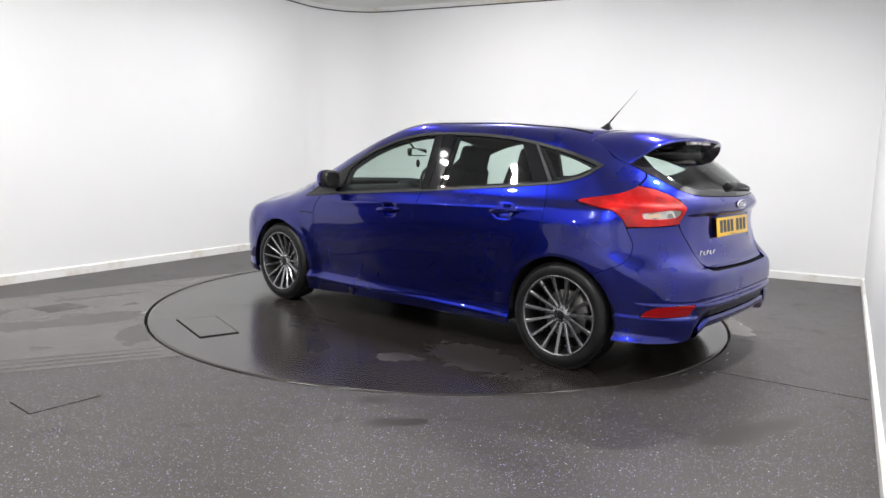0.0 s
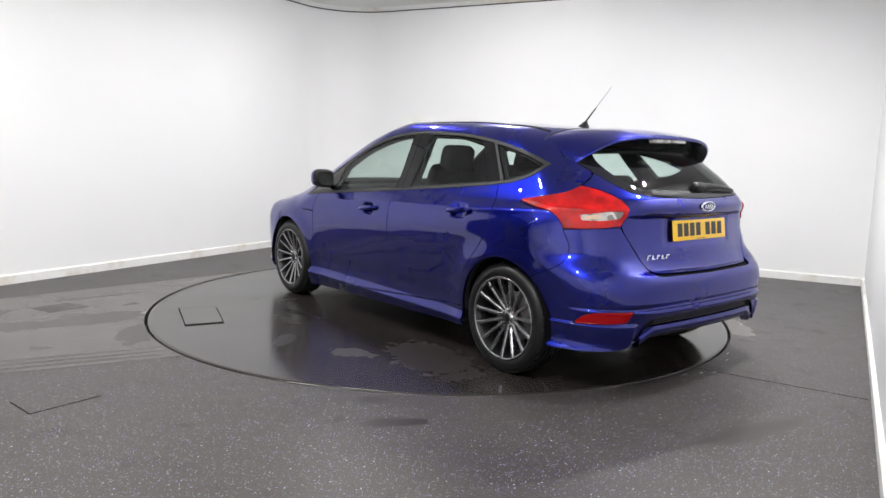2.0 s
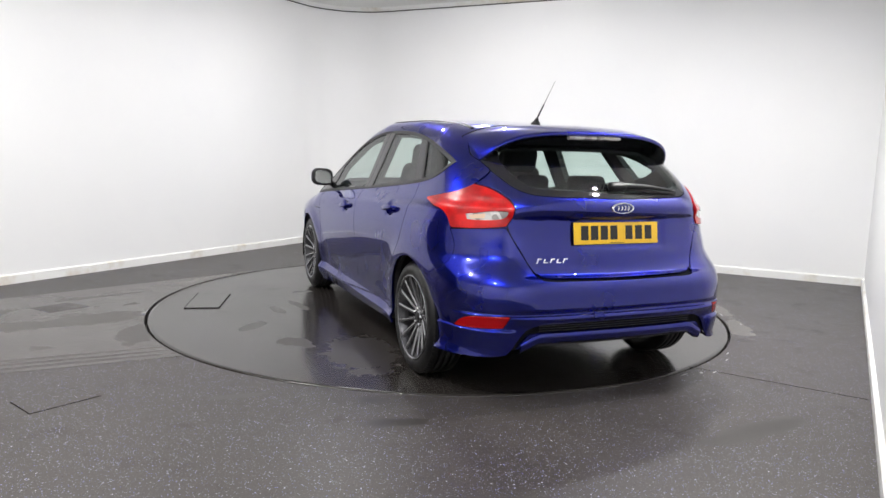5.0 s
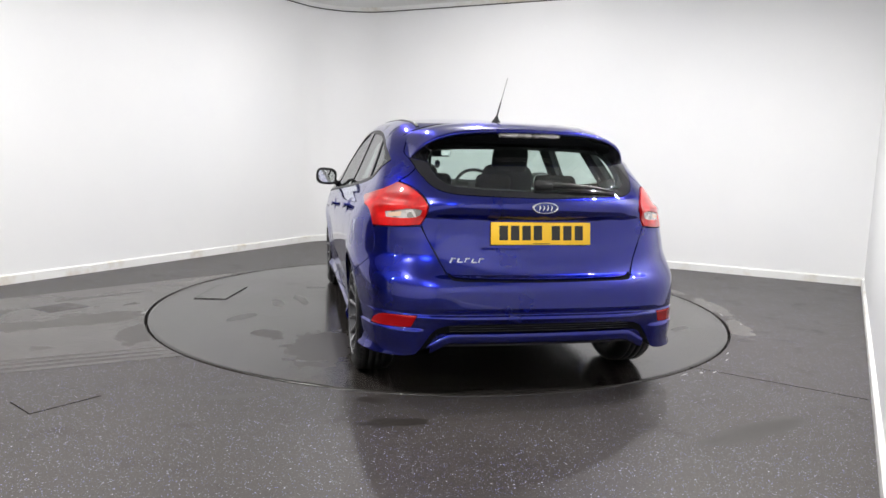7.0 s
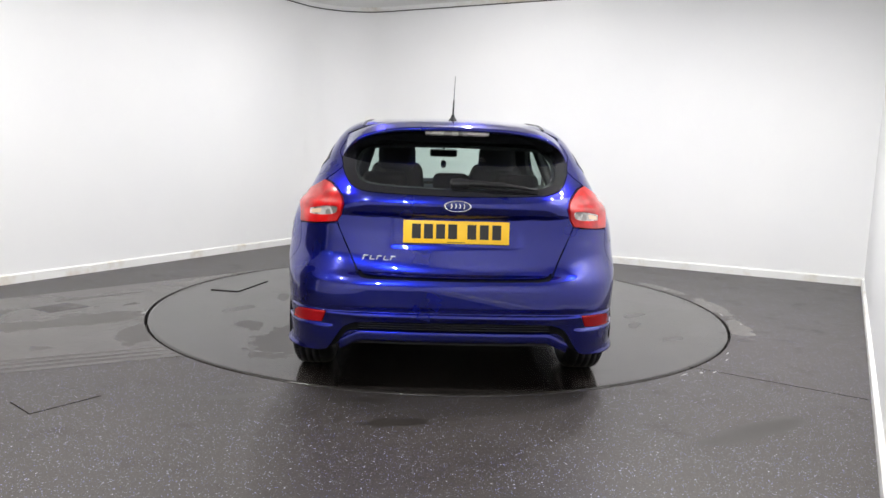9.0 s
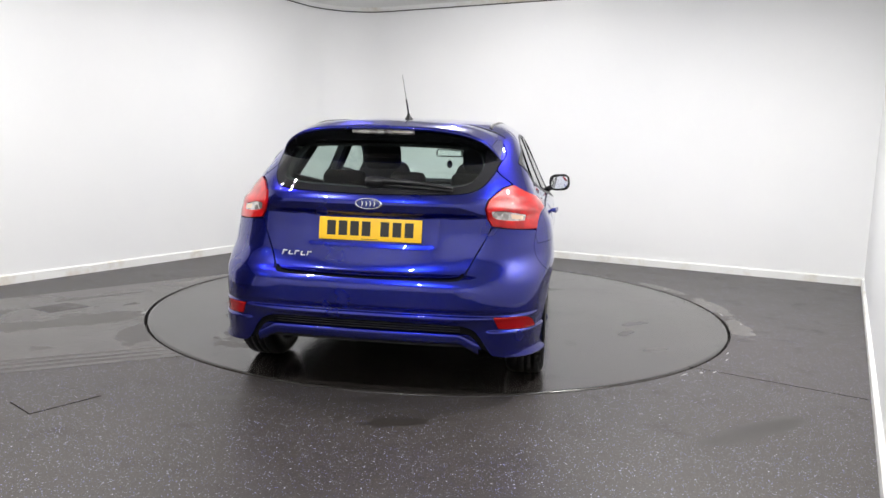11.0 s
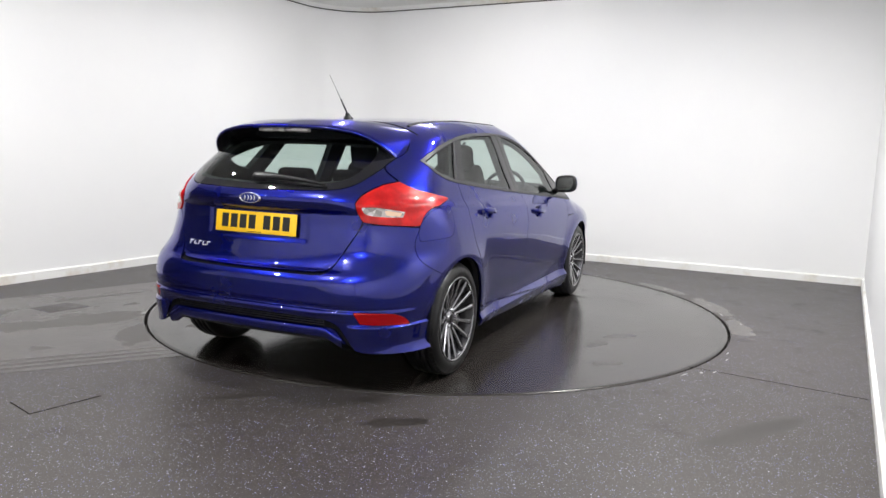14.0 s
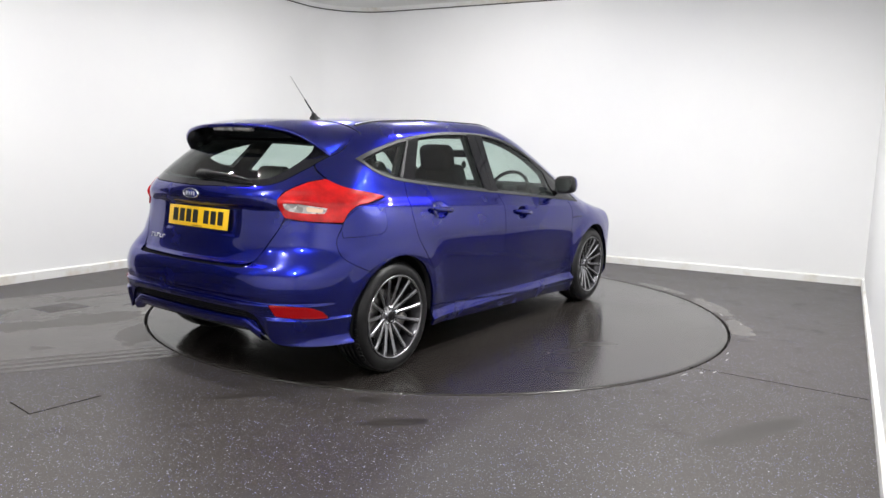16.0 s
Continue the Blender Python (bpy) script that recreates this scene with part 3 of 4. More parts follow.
def panel(name, skin, mat, parent, label="", depth=0.014, proud=0.0, hem=0.0012):
    """A sheet of the skin as a solid panel with rounded, turned-in edges, its shading taken from the full form."""
    v, n, t = skin
    n = n / np.maximum(np.linalg.norm(n, axis=1, keepdims=True), 1e-9)
    v = v + n * proud
    d = np.concatenate([t[:, [0, 1]], t[:, [1, 2]], t[:, [2, 0]]])
    u, first, count = np.unique(np.sort(d, axis=1), axis=0, return_index=True, return_counts=True)
    rim = d[first[count == 1]]
    ids = np.unique(rim)
    spot_of = np.zeros(len(v), int)
    spot_of[ids] = np.arange(len(ids))
    # outward direction along the border
    out = np.zeros((len(v), 3))
    way = np.cross(v[rim[:, 1]] - v[rim[:, 0]], n[rim[:, 0]])
    np.add.at(out, rim[:, 0], way)
    np.add.at(out, rim[:, 1], way)
    b, c, p = out[ids], n[ids], v[ids]
    b = b - c * (b * c).sum(1, keepdims=True)
    b = b / np.maximum(np.linalg.norm(b, axis=1, keepdims=True), 1e-9)
    if hem > 0:
        rings = [(p + b * hem * 0.5 - c * hem * 0.13, c * 0.87 + b * 0.5), (p + b * hem * 0.87 - c * hem * 0.5, c * 0.5 + b * 0.87),
                 (p + b * hem - c * hem, b), (p + b * hem - c * depth, b)]
        starts = [None] + [len(v) + len(ids) * k for k in range(4)]
    else:
        rings = [(p, b * 0), (p - c * depth, b * 0)]
        starts = [len(v), len(v) + len(ids)]
    verts = np.concatenate([v] + [r[0] for r in rings])
    norms = np.concatenate([n] + [r[1] for r in rings])
    faces = t.tolist()
    for s0, s1 in zip(starts, starts[1:]):
        hi = rim if s0 is None else spot_of[rim] + s0
        lo = spot_of[rim] + s1
        faces += np.stack([hi[:, 1], hi[:, 0], lo[:, 0], lo[:, 1]], 1).tolist()
    me = bpy.data.meshes.new(name)
    me.from_pydata(verts.tolist(), [], faces)
    me.materials.append(mat)
    me.shade_smooth()
    me.normals_split_custom_set_from_vertices([tuple(k) for k in norms])
    me.update()
    ob = new(name, me)
    ob.parent = parent
    return tagged(ob, label)


def pair(name, skin, mat, parents, label="", **more):
    return [panel(name, s, mat, p, label, **more) for s, p in zip((skin, mirrored(skin)), parents)]


# outlines of the panels, in the car's own space
DLO = outline((0.68, 0.872, 1), (0.394, 1.078), (0.148, 1.217), (-0.10, 1.316), (-0.35, 1.366), (-0.60, 1.377), (-0.86, 1.372), (-1.09, 1.356), (-1.30, 1.328),
              (-1.534, 1.281), (-1.70, 1.234), (-1.805, 1.194, 1), (-1.726, 1.13), (-1.60, 1.088), (-1.485, 1.068), (-1.212, 1.038), (-0.775, 0.997), (-0.507, 0.974), (-0.016, 0.932), (0.279, 0.909))
PANE_F = outline((0.30, 0.935, 1), (0.262, 1.110, 1), (0.09, 1.215), (-0.12, 1.292), (-0.34, 1.342), (-0.475, 1.352, 1), (-0.490, 0.995, 1), (-0.02, 0.955))
PANE_R = outline((-0.655, 1.006, 1), (-0.665, 1.355, 1), (-0.88, 1.350), (-1.08, 1.335), (-1.215, 1.318, 1), (-1.375, 1.078, 1), (-1.212, 1.062), (-0.90, 1.030))
PANE_Q = outline((-1.515, 1.098, 1), (-1.350, 1.296, 1), (-1.534, 1.258), (-1.68, 1.215), (-1.765, 1.187, 1), (-1.715, 1.153), (-1.61, 1.112))
PILLAR_F = outline((-0.505, 0.985, 1), (-0.492, 1.362, 1), (-0.556, 1.364, 1), (-0.556, 0.989, 1))
PILLAR_B = outline((-0.562, 0.989, 1), (-0.562, 1.364, 1), (-0.650, 1.366, 1), (-0.640, 0.995, 1))
DIVIDER = outline((-1.316, 1.314, 1), (-1.342, 1.306, 1), (-1.508, 1.094, 1), (-1.484, 1.088, 1))
DOOR_F = outline((0.45, 0.93, 1), (0.475, 0.885), (0.537, 0.80), (0.553, 0.70), (0.580, 0.42), (0.592, 0.26), (0.585, 0.215, 1), (0.02, 0.238), (-0.480, 0.268, 1), (-0.484, 0.546), (-0.505, 0.743), (-0.518, 0.93), (-0.53, 1.0, 1))
DOOR_R = outline((-0.53, 1.0, 1), (-0.518, 0.93), (-0.505, 0.743), (-0.484, 0.546), (-0.480, 0.268, 1), (-0.90, 0.295), (-1.288, 0.322, 1), (-1.30, 0.47), (-1.335, 0.56), (-1.417, 0.66), (-1.49, 0.76), (-1.522, 0.86), (-1.52, 0.94), (-1.495, 1.01), (-1.478, 1.09, 1))
FUEL = outline((-1.745, 0.955, 1), (-1.76, 0.845), (-1.80, 0.803), (-1.876, 0.796), (-2.03, 0.79, 1), (-2.03, 0.86, 1), (-1.985, 0.905), (-1.93, 0.940), (-1.85, 0.955))
K = math.pi / 180
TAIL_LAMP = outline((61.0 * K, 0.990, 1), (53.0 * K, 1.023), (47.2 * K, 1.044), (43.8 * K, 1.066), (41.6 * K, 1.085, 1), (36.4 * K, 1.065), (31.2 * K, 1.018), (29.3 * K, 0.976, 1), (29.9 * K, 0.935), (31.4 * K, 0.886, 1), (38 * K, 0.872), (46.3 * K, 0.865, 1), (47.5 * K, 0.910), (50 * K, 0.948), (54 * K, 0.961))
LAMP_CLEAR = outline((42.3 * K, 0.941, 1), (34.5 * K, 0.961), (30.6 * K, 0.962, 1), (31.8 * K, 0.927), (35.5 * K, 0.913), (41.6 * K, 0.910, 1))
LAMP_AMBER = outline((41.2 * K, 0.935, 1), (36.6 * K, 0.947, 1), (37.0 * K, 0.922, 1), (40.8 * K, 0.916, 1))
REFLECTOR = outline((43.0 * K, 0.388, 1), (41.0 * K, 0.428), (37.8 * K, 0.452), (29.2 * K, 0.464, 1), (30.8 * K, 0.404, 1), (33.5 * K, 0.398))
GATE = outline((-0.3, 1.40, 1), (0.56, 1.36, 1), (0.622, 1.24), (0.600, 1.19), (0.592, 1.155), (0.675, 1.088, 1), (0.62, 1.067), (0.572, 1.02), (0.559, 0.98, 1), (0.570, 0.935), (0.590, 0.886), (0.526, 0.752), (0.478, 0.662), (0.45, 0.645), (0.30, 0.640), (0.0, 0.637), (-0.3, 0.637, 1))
REAR_GLASS = outline((-0.3, 1.34, 1), (0.53, 1.32, 1), (0.603, 1.21), (0.598, 1.175), (0.577, 1.133), (0.535, 1.076), (0.490, 1.052), (0.42, 1.040), (0.125, 1.031), (0.0, 1.029), (-0.3, 1.029, 1))
GLASS_CLEAR = outline((-0.3, 1.30, 1), (0.46, 1.285), (0.515, 1.24), (0.525, 1.18), (0.49, 1.105), (0.43, 1.078), (0.125, 1.062), (0.0, 1.060), (-0.3, 1.060, 1))
GATE_SHADOW = outline((-0.3, 0.642, 1), (0.0, 0.642), (0.30, 0.645), (0.445, 0.651), (0.470, 0.668, 1), (0.479, 0.655, 1), (0.452, 0.634), (0.30, 0.629), (0.0, 0.626), (-0.3, 0.626, 1))
BUMPER = outline((-15 * K, 0.64, 1), (23.7 * K, 0.65, 1), (27.3 * K, 0.752), (31.4 * K, 0.878, 1), (46.4 * K, 0.860, 1), (44.6 * K, 0.77), (46.4 * K, 0.688), (54.5 * K, 0.60, 1), (66 * K, 0.40, 1), (66 * K, 0.0, 1), (-15 * K, 0.0, 1))
INSERT = outline((-0.3, 0.420, 1), (0.0, 0.420), (0.45, 0.415), (0.50, 0.406), (0.545, 0.383), (0.60, 0.30), (0.63, 0.262, 1), (0.592, 0.264, 1), (0.555, 0.325), (0.525, 0.362), (0.49, 0.370), (0.0, 0.372), (-0.3, 0.372, 1))
SCREEN = outline((-0.3, 0.97, 1), (0.55, 0.97, 1), (0.72, 0.93, 1), (0.68, 1.10), (0.60, 1.28), (0.555, 1.385, 1), (0.3, 1.415), (-0.3, 1.43, 1))
BONNET = outline((-0.3, 1.42, 1), (0.3, 1.36), (0.63, 1.12), (0.70, 1.05, 1), (0.68, 1.4), (0.60, 1.70), (0.50, 1.84, 1), (-0.3, 1.95, 1))
HEADLAMP = outline((1.42, 0.825, 1), (1.62, 0.80), (1.80, 0.735), (1.86, 0.655, 1), (1.70, 0.665), (1.52, 0.735))
BUMPER_F = outline((1.36, 0.62, 1), (1.52, 0.69), (1.86, 0.665, 1), (2.3, 0.665, 1), (2.3, 0.0, 1), (1.30, 0.0, 1))


def low_edge(v):
    """The body's lower hem: sills, the tail's skirts and the raised middle between them."""
    y, a = v[:, 1], np.arctan2(v[:, 0], -(v[:, 1] + 1.25))
    sill = curve((-1.30, 0.205, -0.6, 0.182, 0.2, 0.160, 0.65, 0.140, 1.3, 0.19), y)
    tail = curve((0, 0.335, 22 * K, 0.330, 26 * K, 0.31, 30 * K, 0.268, 33 * K, 0.256, 48 * K, 0.245, 60 * K, 0.24, 90 * K, 0.2), a)
    return np.where(y < -1.653, tail, sill)


def ridge(skin):
    """A soft crease along a tail lamp, from its tip to the inner end."""
    v, n, t = skin
    a = ROUND(v)[:, 0] / K
    dz = v[:, 2] - (0.968 + 0.022 * step(a, 44.0, 58.0))
    h = 0.007 * np.exp(-(dz / 0.020) ** 2)
    n2 = n.copy()
    n2[:, 2] += 2 * dz / 0.020 ** 2 * h
    return v + n * h[:, None], n2 / np.linalg.norm(n2, axis=1, keepdims=True), t


def build_body(car):
    skin = body_grid()
    full = skin
    skin = keep(skin, low_edge(skin[0]) - skin[0][:, 2])
    arch = lambda v, y0: 0.352 - np.sqrt((v[:, 1] - y0) ** 2 + ((v[:, 2] - WHEEL_Z) * np.where(v[:, 2] < WHEEL_Z, 0.55, 1.0)) ** 2)
    side_only = lambda v: v[:, 0] > 0.55
    for y0 in (AXLE_R, AXLE_F):
        f = np.where(side_only(skin[0]), arch(skin[0], y0), -1.0)
        skin = keep(skin, f)
    two = (car, car)
    # glazed band of the sides
    flank = lambda v: v[:, 0] > 0.45
    tail = lambda v: v[:, 1] < -1.55
    band, skin = split(skin, SIDE, DLO, 0.0015, flank)
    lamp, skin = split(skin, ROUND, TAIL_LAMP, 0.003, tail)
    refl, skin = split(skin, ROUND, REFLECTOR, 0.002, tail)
    gap, skin = split(skin, REAR, GATE_SHADOW, 0.0005, lambda v: v[:, 1] < -2.1)
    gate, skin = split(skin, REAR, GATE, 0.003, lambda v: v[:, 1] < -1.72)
    insert, skin = split(skin, REAR, INSERT, 0.002, lambda v: v[:, 1] < -2.2)
    screen, skin = split(skin, REAR, SCREEN, 0.003, lambda v: v[:, 1] > 0.1)
    bumper, skin = split(skin, ROUND, BUMPER, 0.0022, tail)
    near = np.where(flank(skin[0]), distance(SIDE(skin[0]), FUEL), 1.0)
    plain = keep(skin, near - 0.0018)
    fuel, skin = split(skin, SIDE, FUEL, 0.0018, flank)
    front, skin = split(skin, SIDE, DOOR_F, 0.003, flank)
    rear, skin = split(skin, SIDE, DOOR_R, 0.003, flank)
    head, skin = split(skin, SIDE, HEADLAMP, 0.003, flank)
    bonnet, skin = split(skin, TOPV, BONNET, 0.003, lambda v: (v[:, 1] > 0.9) & (v[:, 2] > 0.5))
    nose, skin = split(skin, SIDE, BUMPER_F, 0.003, lambda v: v[:, 1] > 1.2)
    sill, skin = split(skin, SIDE, outline((0.68, 0.198, 1), (0.585, 0.205, 1), (0.02, 0.232), (-0.48, 0.262), (-0.90, 0.289), (-1.30, 0.318, 1), (-1.36, 0.0, 1), (0.72, 0.0, 1)), 0.002, flank)
    panel("body_shell", doubled(skin), PAINT, car, "glossy metallic blue roof, pillars and wings")
    panel("rear_bumper", doubled(bumper), PAINT, car, "glossy blue sporty rear bumper with skirted corners")
    panel("bumper_insert", doubled(insert), LINER, car, "black mesh insert", proud=-0.012, hem=0, depth=0.03)
    # recessed strip, coloured black for the shadow in the gap under the tailgate
    panel("hatch_shadow", doubled(gap), LINER, car, "black strip for the shadow in the gap below the tailgate", proud=-0.014, hem=0)
    panel("bonnet", doubled(bonnet), PAINT, car)
    panel("front_bumper", doubled(nose), PAINT, car)
    panel("windscreen", doubled(screen), GLASS, car, "clear green-tinted windscreen", depth=0.004, hem=0)
    # hatch with its glass
    pane, gate = split(gate, REAR, REAR_GLASS, 0.002)
    clear, frit = split(pane, REAR, GLASS_CLEAR, 0.0)
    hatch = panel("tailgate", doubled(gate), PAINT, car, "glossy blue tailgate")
    panel("rear_window", doubled(clear), GLASS, hatch, "tinted rear window", depth=0.004, hem=0)
    panel("window_border", doubled(frit), GLOSS_BLACK, hatch, depth=0.02, hem=0)
    pair("headlight", head, LAMP_GREY, two)
    pair("fuel_flap", fuel, PAINT, (car,), hem=0.001)
    panel("wing_panel", mirrored(plain), PAINT, car)
    pair("side_sill", sill, PAINT, two, "glossy blue flared side skirt")
    doors_f = pair("front_door", front, PAINT, two)
    doors_r = pair("rear_door", rear, PAINT, two)
    # glazing: grey frame, black pillar, three panes a side
    pane_f, band = split(band, SIDE, PANE_F, 0.0015)
    pane_r, band = split(band, SIDE, PANE_R, 0.0015)
    pane_q, band = split(band, SIDE, PANE_Q, 0.0015)
    post, band = split(band, SIDE, PILLAR_B, 0.0015)
    post_f, band = split(band, SIDE, PILLAR_F, 0.0015)
    bar, band = split(band, SIDE, DIVIDER, 0.001)
    f = distance(SIDE(band[0]), DLO)
    edge, band = keep(band, -0.017 - f), keep(band, f + 0.017)
    pair("window_frame", edge, TRIM_GREY, two, "dark satin strip round the side windows", proud=0.003)
    pair("window_surround", band, GLOSS_BLACK, two, "gloss black surround between the side windows", hem=0)
    pair("centre_pillar", post, GLOSS_BLACK, two, "gloss black pillar cover", proud=0.001)
    pair("centre_pillar", post_f, GLOSS_BLACK, two, "gloss black pillar cover", proud=0.001)
    pair("window_bar", bar, TRIM_GREY, two, "dark satin bar before the quarter window", proud=0.003, hem=0.001)
    pair("window", pane_f, GLASS, doors_f, depth=0.004, hem=0, proud=-0.004)
    pair("window", pane_r, GLASS, doors_r, depth=0.004, hem=0, proud=-0.004)
    pair("quarter_window", pane_q, GLASS, two, depth=0.004, hem=0, proud=-0.003)
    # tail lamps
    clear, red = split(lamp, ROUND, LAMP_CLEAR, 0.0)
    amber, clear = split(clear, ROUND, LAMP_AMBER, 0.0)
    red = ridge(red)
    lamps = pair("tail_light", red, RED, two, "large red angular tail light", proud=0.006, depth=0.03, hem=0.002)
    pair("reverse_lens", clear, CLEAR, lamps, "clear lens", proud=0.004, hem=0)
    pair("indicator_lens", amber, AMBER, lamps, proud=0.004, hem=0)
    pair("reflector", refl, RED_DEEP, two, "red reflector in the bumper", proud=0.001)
    # dark inner shell behind all joints, open at the windows
    v, n, t = full
    inner = (v - n * 0.02, n, t)
    inner = keep(inner, 0.30 - inner[0][:, 2])
    for y0 in (AXLE_R, AXLE_F):
        inner = keep(inner, np.where(side_only(inner[0]), arch(inner[0], y0), -1.0))
    for view, poly, where, inset in ((SIDE, PANE_F, flank, 0.004), (SIDE, PANE_R, flank, 0.006), (SIDE, PANE_Q, flank, 0.012), (REAR, GLASS_CLEAR, lambda v: v[:, 1] < -1.6, 0.006), (REAR, SCREEN, lambda v: v[:, 1] > 0.1, 0.02)):
        f = distance(view(inner[0]), poly)
        f = np.where(where(inner[0]), f, 1.0)
        inner = keep(inner, -inset - f)
    panel("inner_shell", doubled(inner), CABIN, car, "dark cabin lining", depth=0.03, hem=0)
    return doors_f, doors_r, hatch


car = tagged(new("car"), "glossy metallic blue five-door hatchback parked on the turntable", "car")
doors_f, doors_r, hatch = build_body(car)


# ---- the car's parts ----
def surface_x(y, z):
    """Half width of the skin at a place on the car's side."""
    lo, hi = 0.3, 1.2
    for _ in range(30):
        mid = (lo + hi) / 2
        if body_field(np.array([mid]), np.array([y]), np.array([z]))[0] < 0:
            lo = mid
        else:
            hi = mid
    return lo


def surface_y(x, z):
    """How far back the tail reaches at a place seen from behind."""
    lo, hi = -1.2, -2.8
    for _ in range(30):
        mid = (lo + hi) / 2
        if body_field(np.array([x]), np.array([mid]), np.array([z]))[0] < 0:
            lo = mid
        else:
            hi = mid
    return lo


def surface_z(x, y):
    lo, hi = 0.7, 1.8
    for _ in range(30):
        mid = (lo + hi) / 2
        if body_field(np.array([x]), np.array([y]), np.array([mid]))[0] < 0:
            lo = mid
        else:
            hi = mid
    return lo


def build_spoiler():
    """A deep roof spoiler: blue upper blade, gloss black underside, lamp bar in its rear edge."""
    zt = (0, 1.366, 0.25, 1.360, 0.40, 1.342, 0.48, 1.318, 0.54, 1.284, 0.585, 1.238, 0.610, 1.196)
    yt = (0, -2.108, 0.25, -2.092, 0.40, -2.062, 0.48, -2.034, 0.54, -1.998, 0.585, -1.945, 0.610, -1.898)
    cols = [0.610 * math.sin(math.pi / 2 * i / 28) for i in range(29)]
    cols = [-c for c in cols[:0:-1]] + cols
    n = 14
    top, under = bmesh.new(), bmesh.new()
    rows_t, rows_u = [], []
    for c in cols:
        a = abs(c)
        x0 = a * 0.985
        start = Vector((math.copysign(x0, c), -1.668, surface_z(x0, -1.668)))
        end = Vector((c, float(curve(yt, np.array([a]))[0]), float(curve(zt, np.array([a]))[0])))
        rt, ru = [], []
        for k in range(n + 1):
            s = k / n
            p = start.lerp(end, s)
            p.z += 0.020 * math.sin(math.pi * s) * (1 - 0.6 * (a / 0.61) ** 4)
            rt.append(p)
        lip = end + Vector((0, 0.004, -0.016))
        rt.append(end + Vector((0, -0.003, -0.007)))
        rt.append(lip)
        y_in = surface_y(a * 0.97, min(end.z - 0.035, 1.30)) if a < 0.60 else end.y + 0.02
        for k in range(9):
            s = k / 8
            q = lip.lerp(Vector((math.copysign(a * 0.97, c), y_in + 0.03, min(end.z - 0.06, 1.285))), s)
            q.z -= 0.012 * math.sin(math.pi * s) * (1 - (a / 0.61) ** 4)
            q.z += 0.02 * math.sin(math.pi * min(1, s * 1.3)) * (1 - (a / 0.61) ** 2)
            ru.append(q)
        rows_t.append([top.verts.new(p) for p in rt])
        rows_u.append([under.verts.new(p) for p in ru])
    for bm, rows in ((top, rows_t), (under, rows_u)):
        for r, s in zip(rows, rows[1:]):
            for k in range(len(r) - 1):
                bm.faces.new((r[k], s[k], s[k + 1], r[k + 1]))
        bmesh.ops.recalc_face_normals(bm, faces=bm.faces)
    if sum(f.normal.z for f in top.faces) < 0:
        bmesh.ops.reverse_faces(top, faces=top.faces)
    spoiler = part("spoiler", top, PAINT, hatch, "glossy blue roof spoiler")
    under_ob = part("spoiler_underside", under, GLOSS_BLACK, hatch, "gloss black underside of the spoiler")
    # dark joint between roof and spoiler
    seam = [(x, -1.664, surface_z(abs(x), -1.664) + 0.0005) for x in [0.598 * i / 20 for i in range(-20, 21)]]
    for s in (1, -1):
        tail = []
        for i in range(1, 9):
            yy = -1.664 - 0.235 * i / 8
            tail.append((s * (0.600 + 0.011 * i / 8), yy, 1.328 - 0.128 * (i / 8) ** 1.1))
        seam = seam + tail if s > 0 else [t for t in tail[::-1]] + seam
    part("joint", tube(seam, 0.0028, None, 6), DARK, hatch)
    # high brake lamp
    part("brake_light", rounded_box(0.33, 0.03, 0.024, pose(0, -2.068, 1.340, -20), 0.006), CLEAR, hatch, "pale narrow brake light bar")
    return spoiler


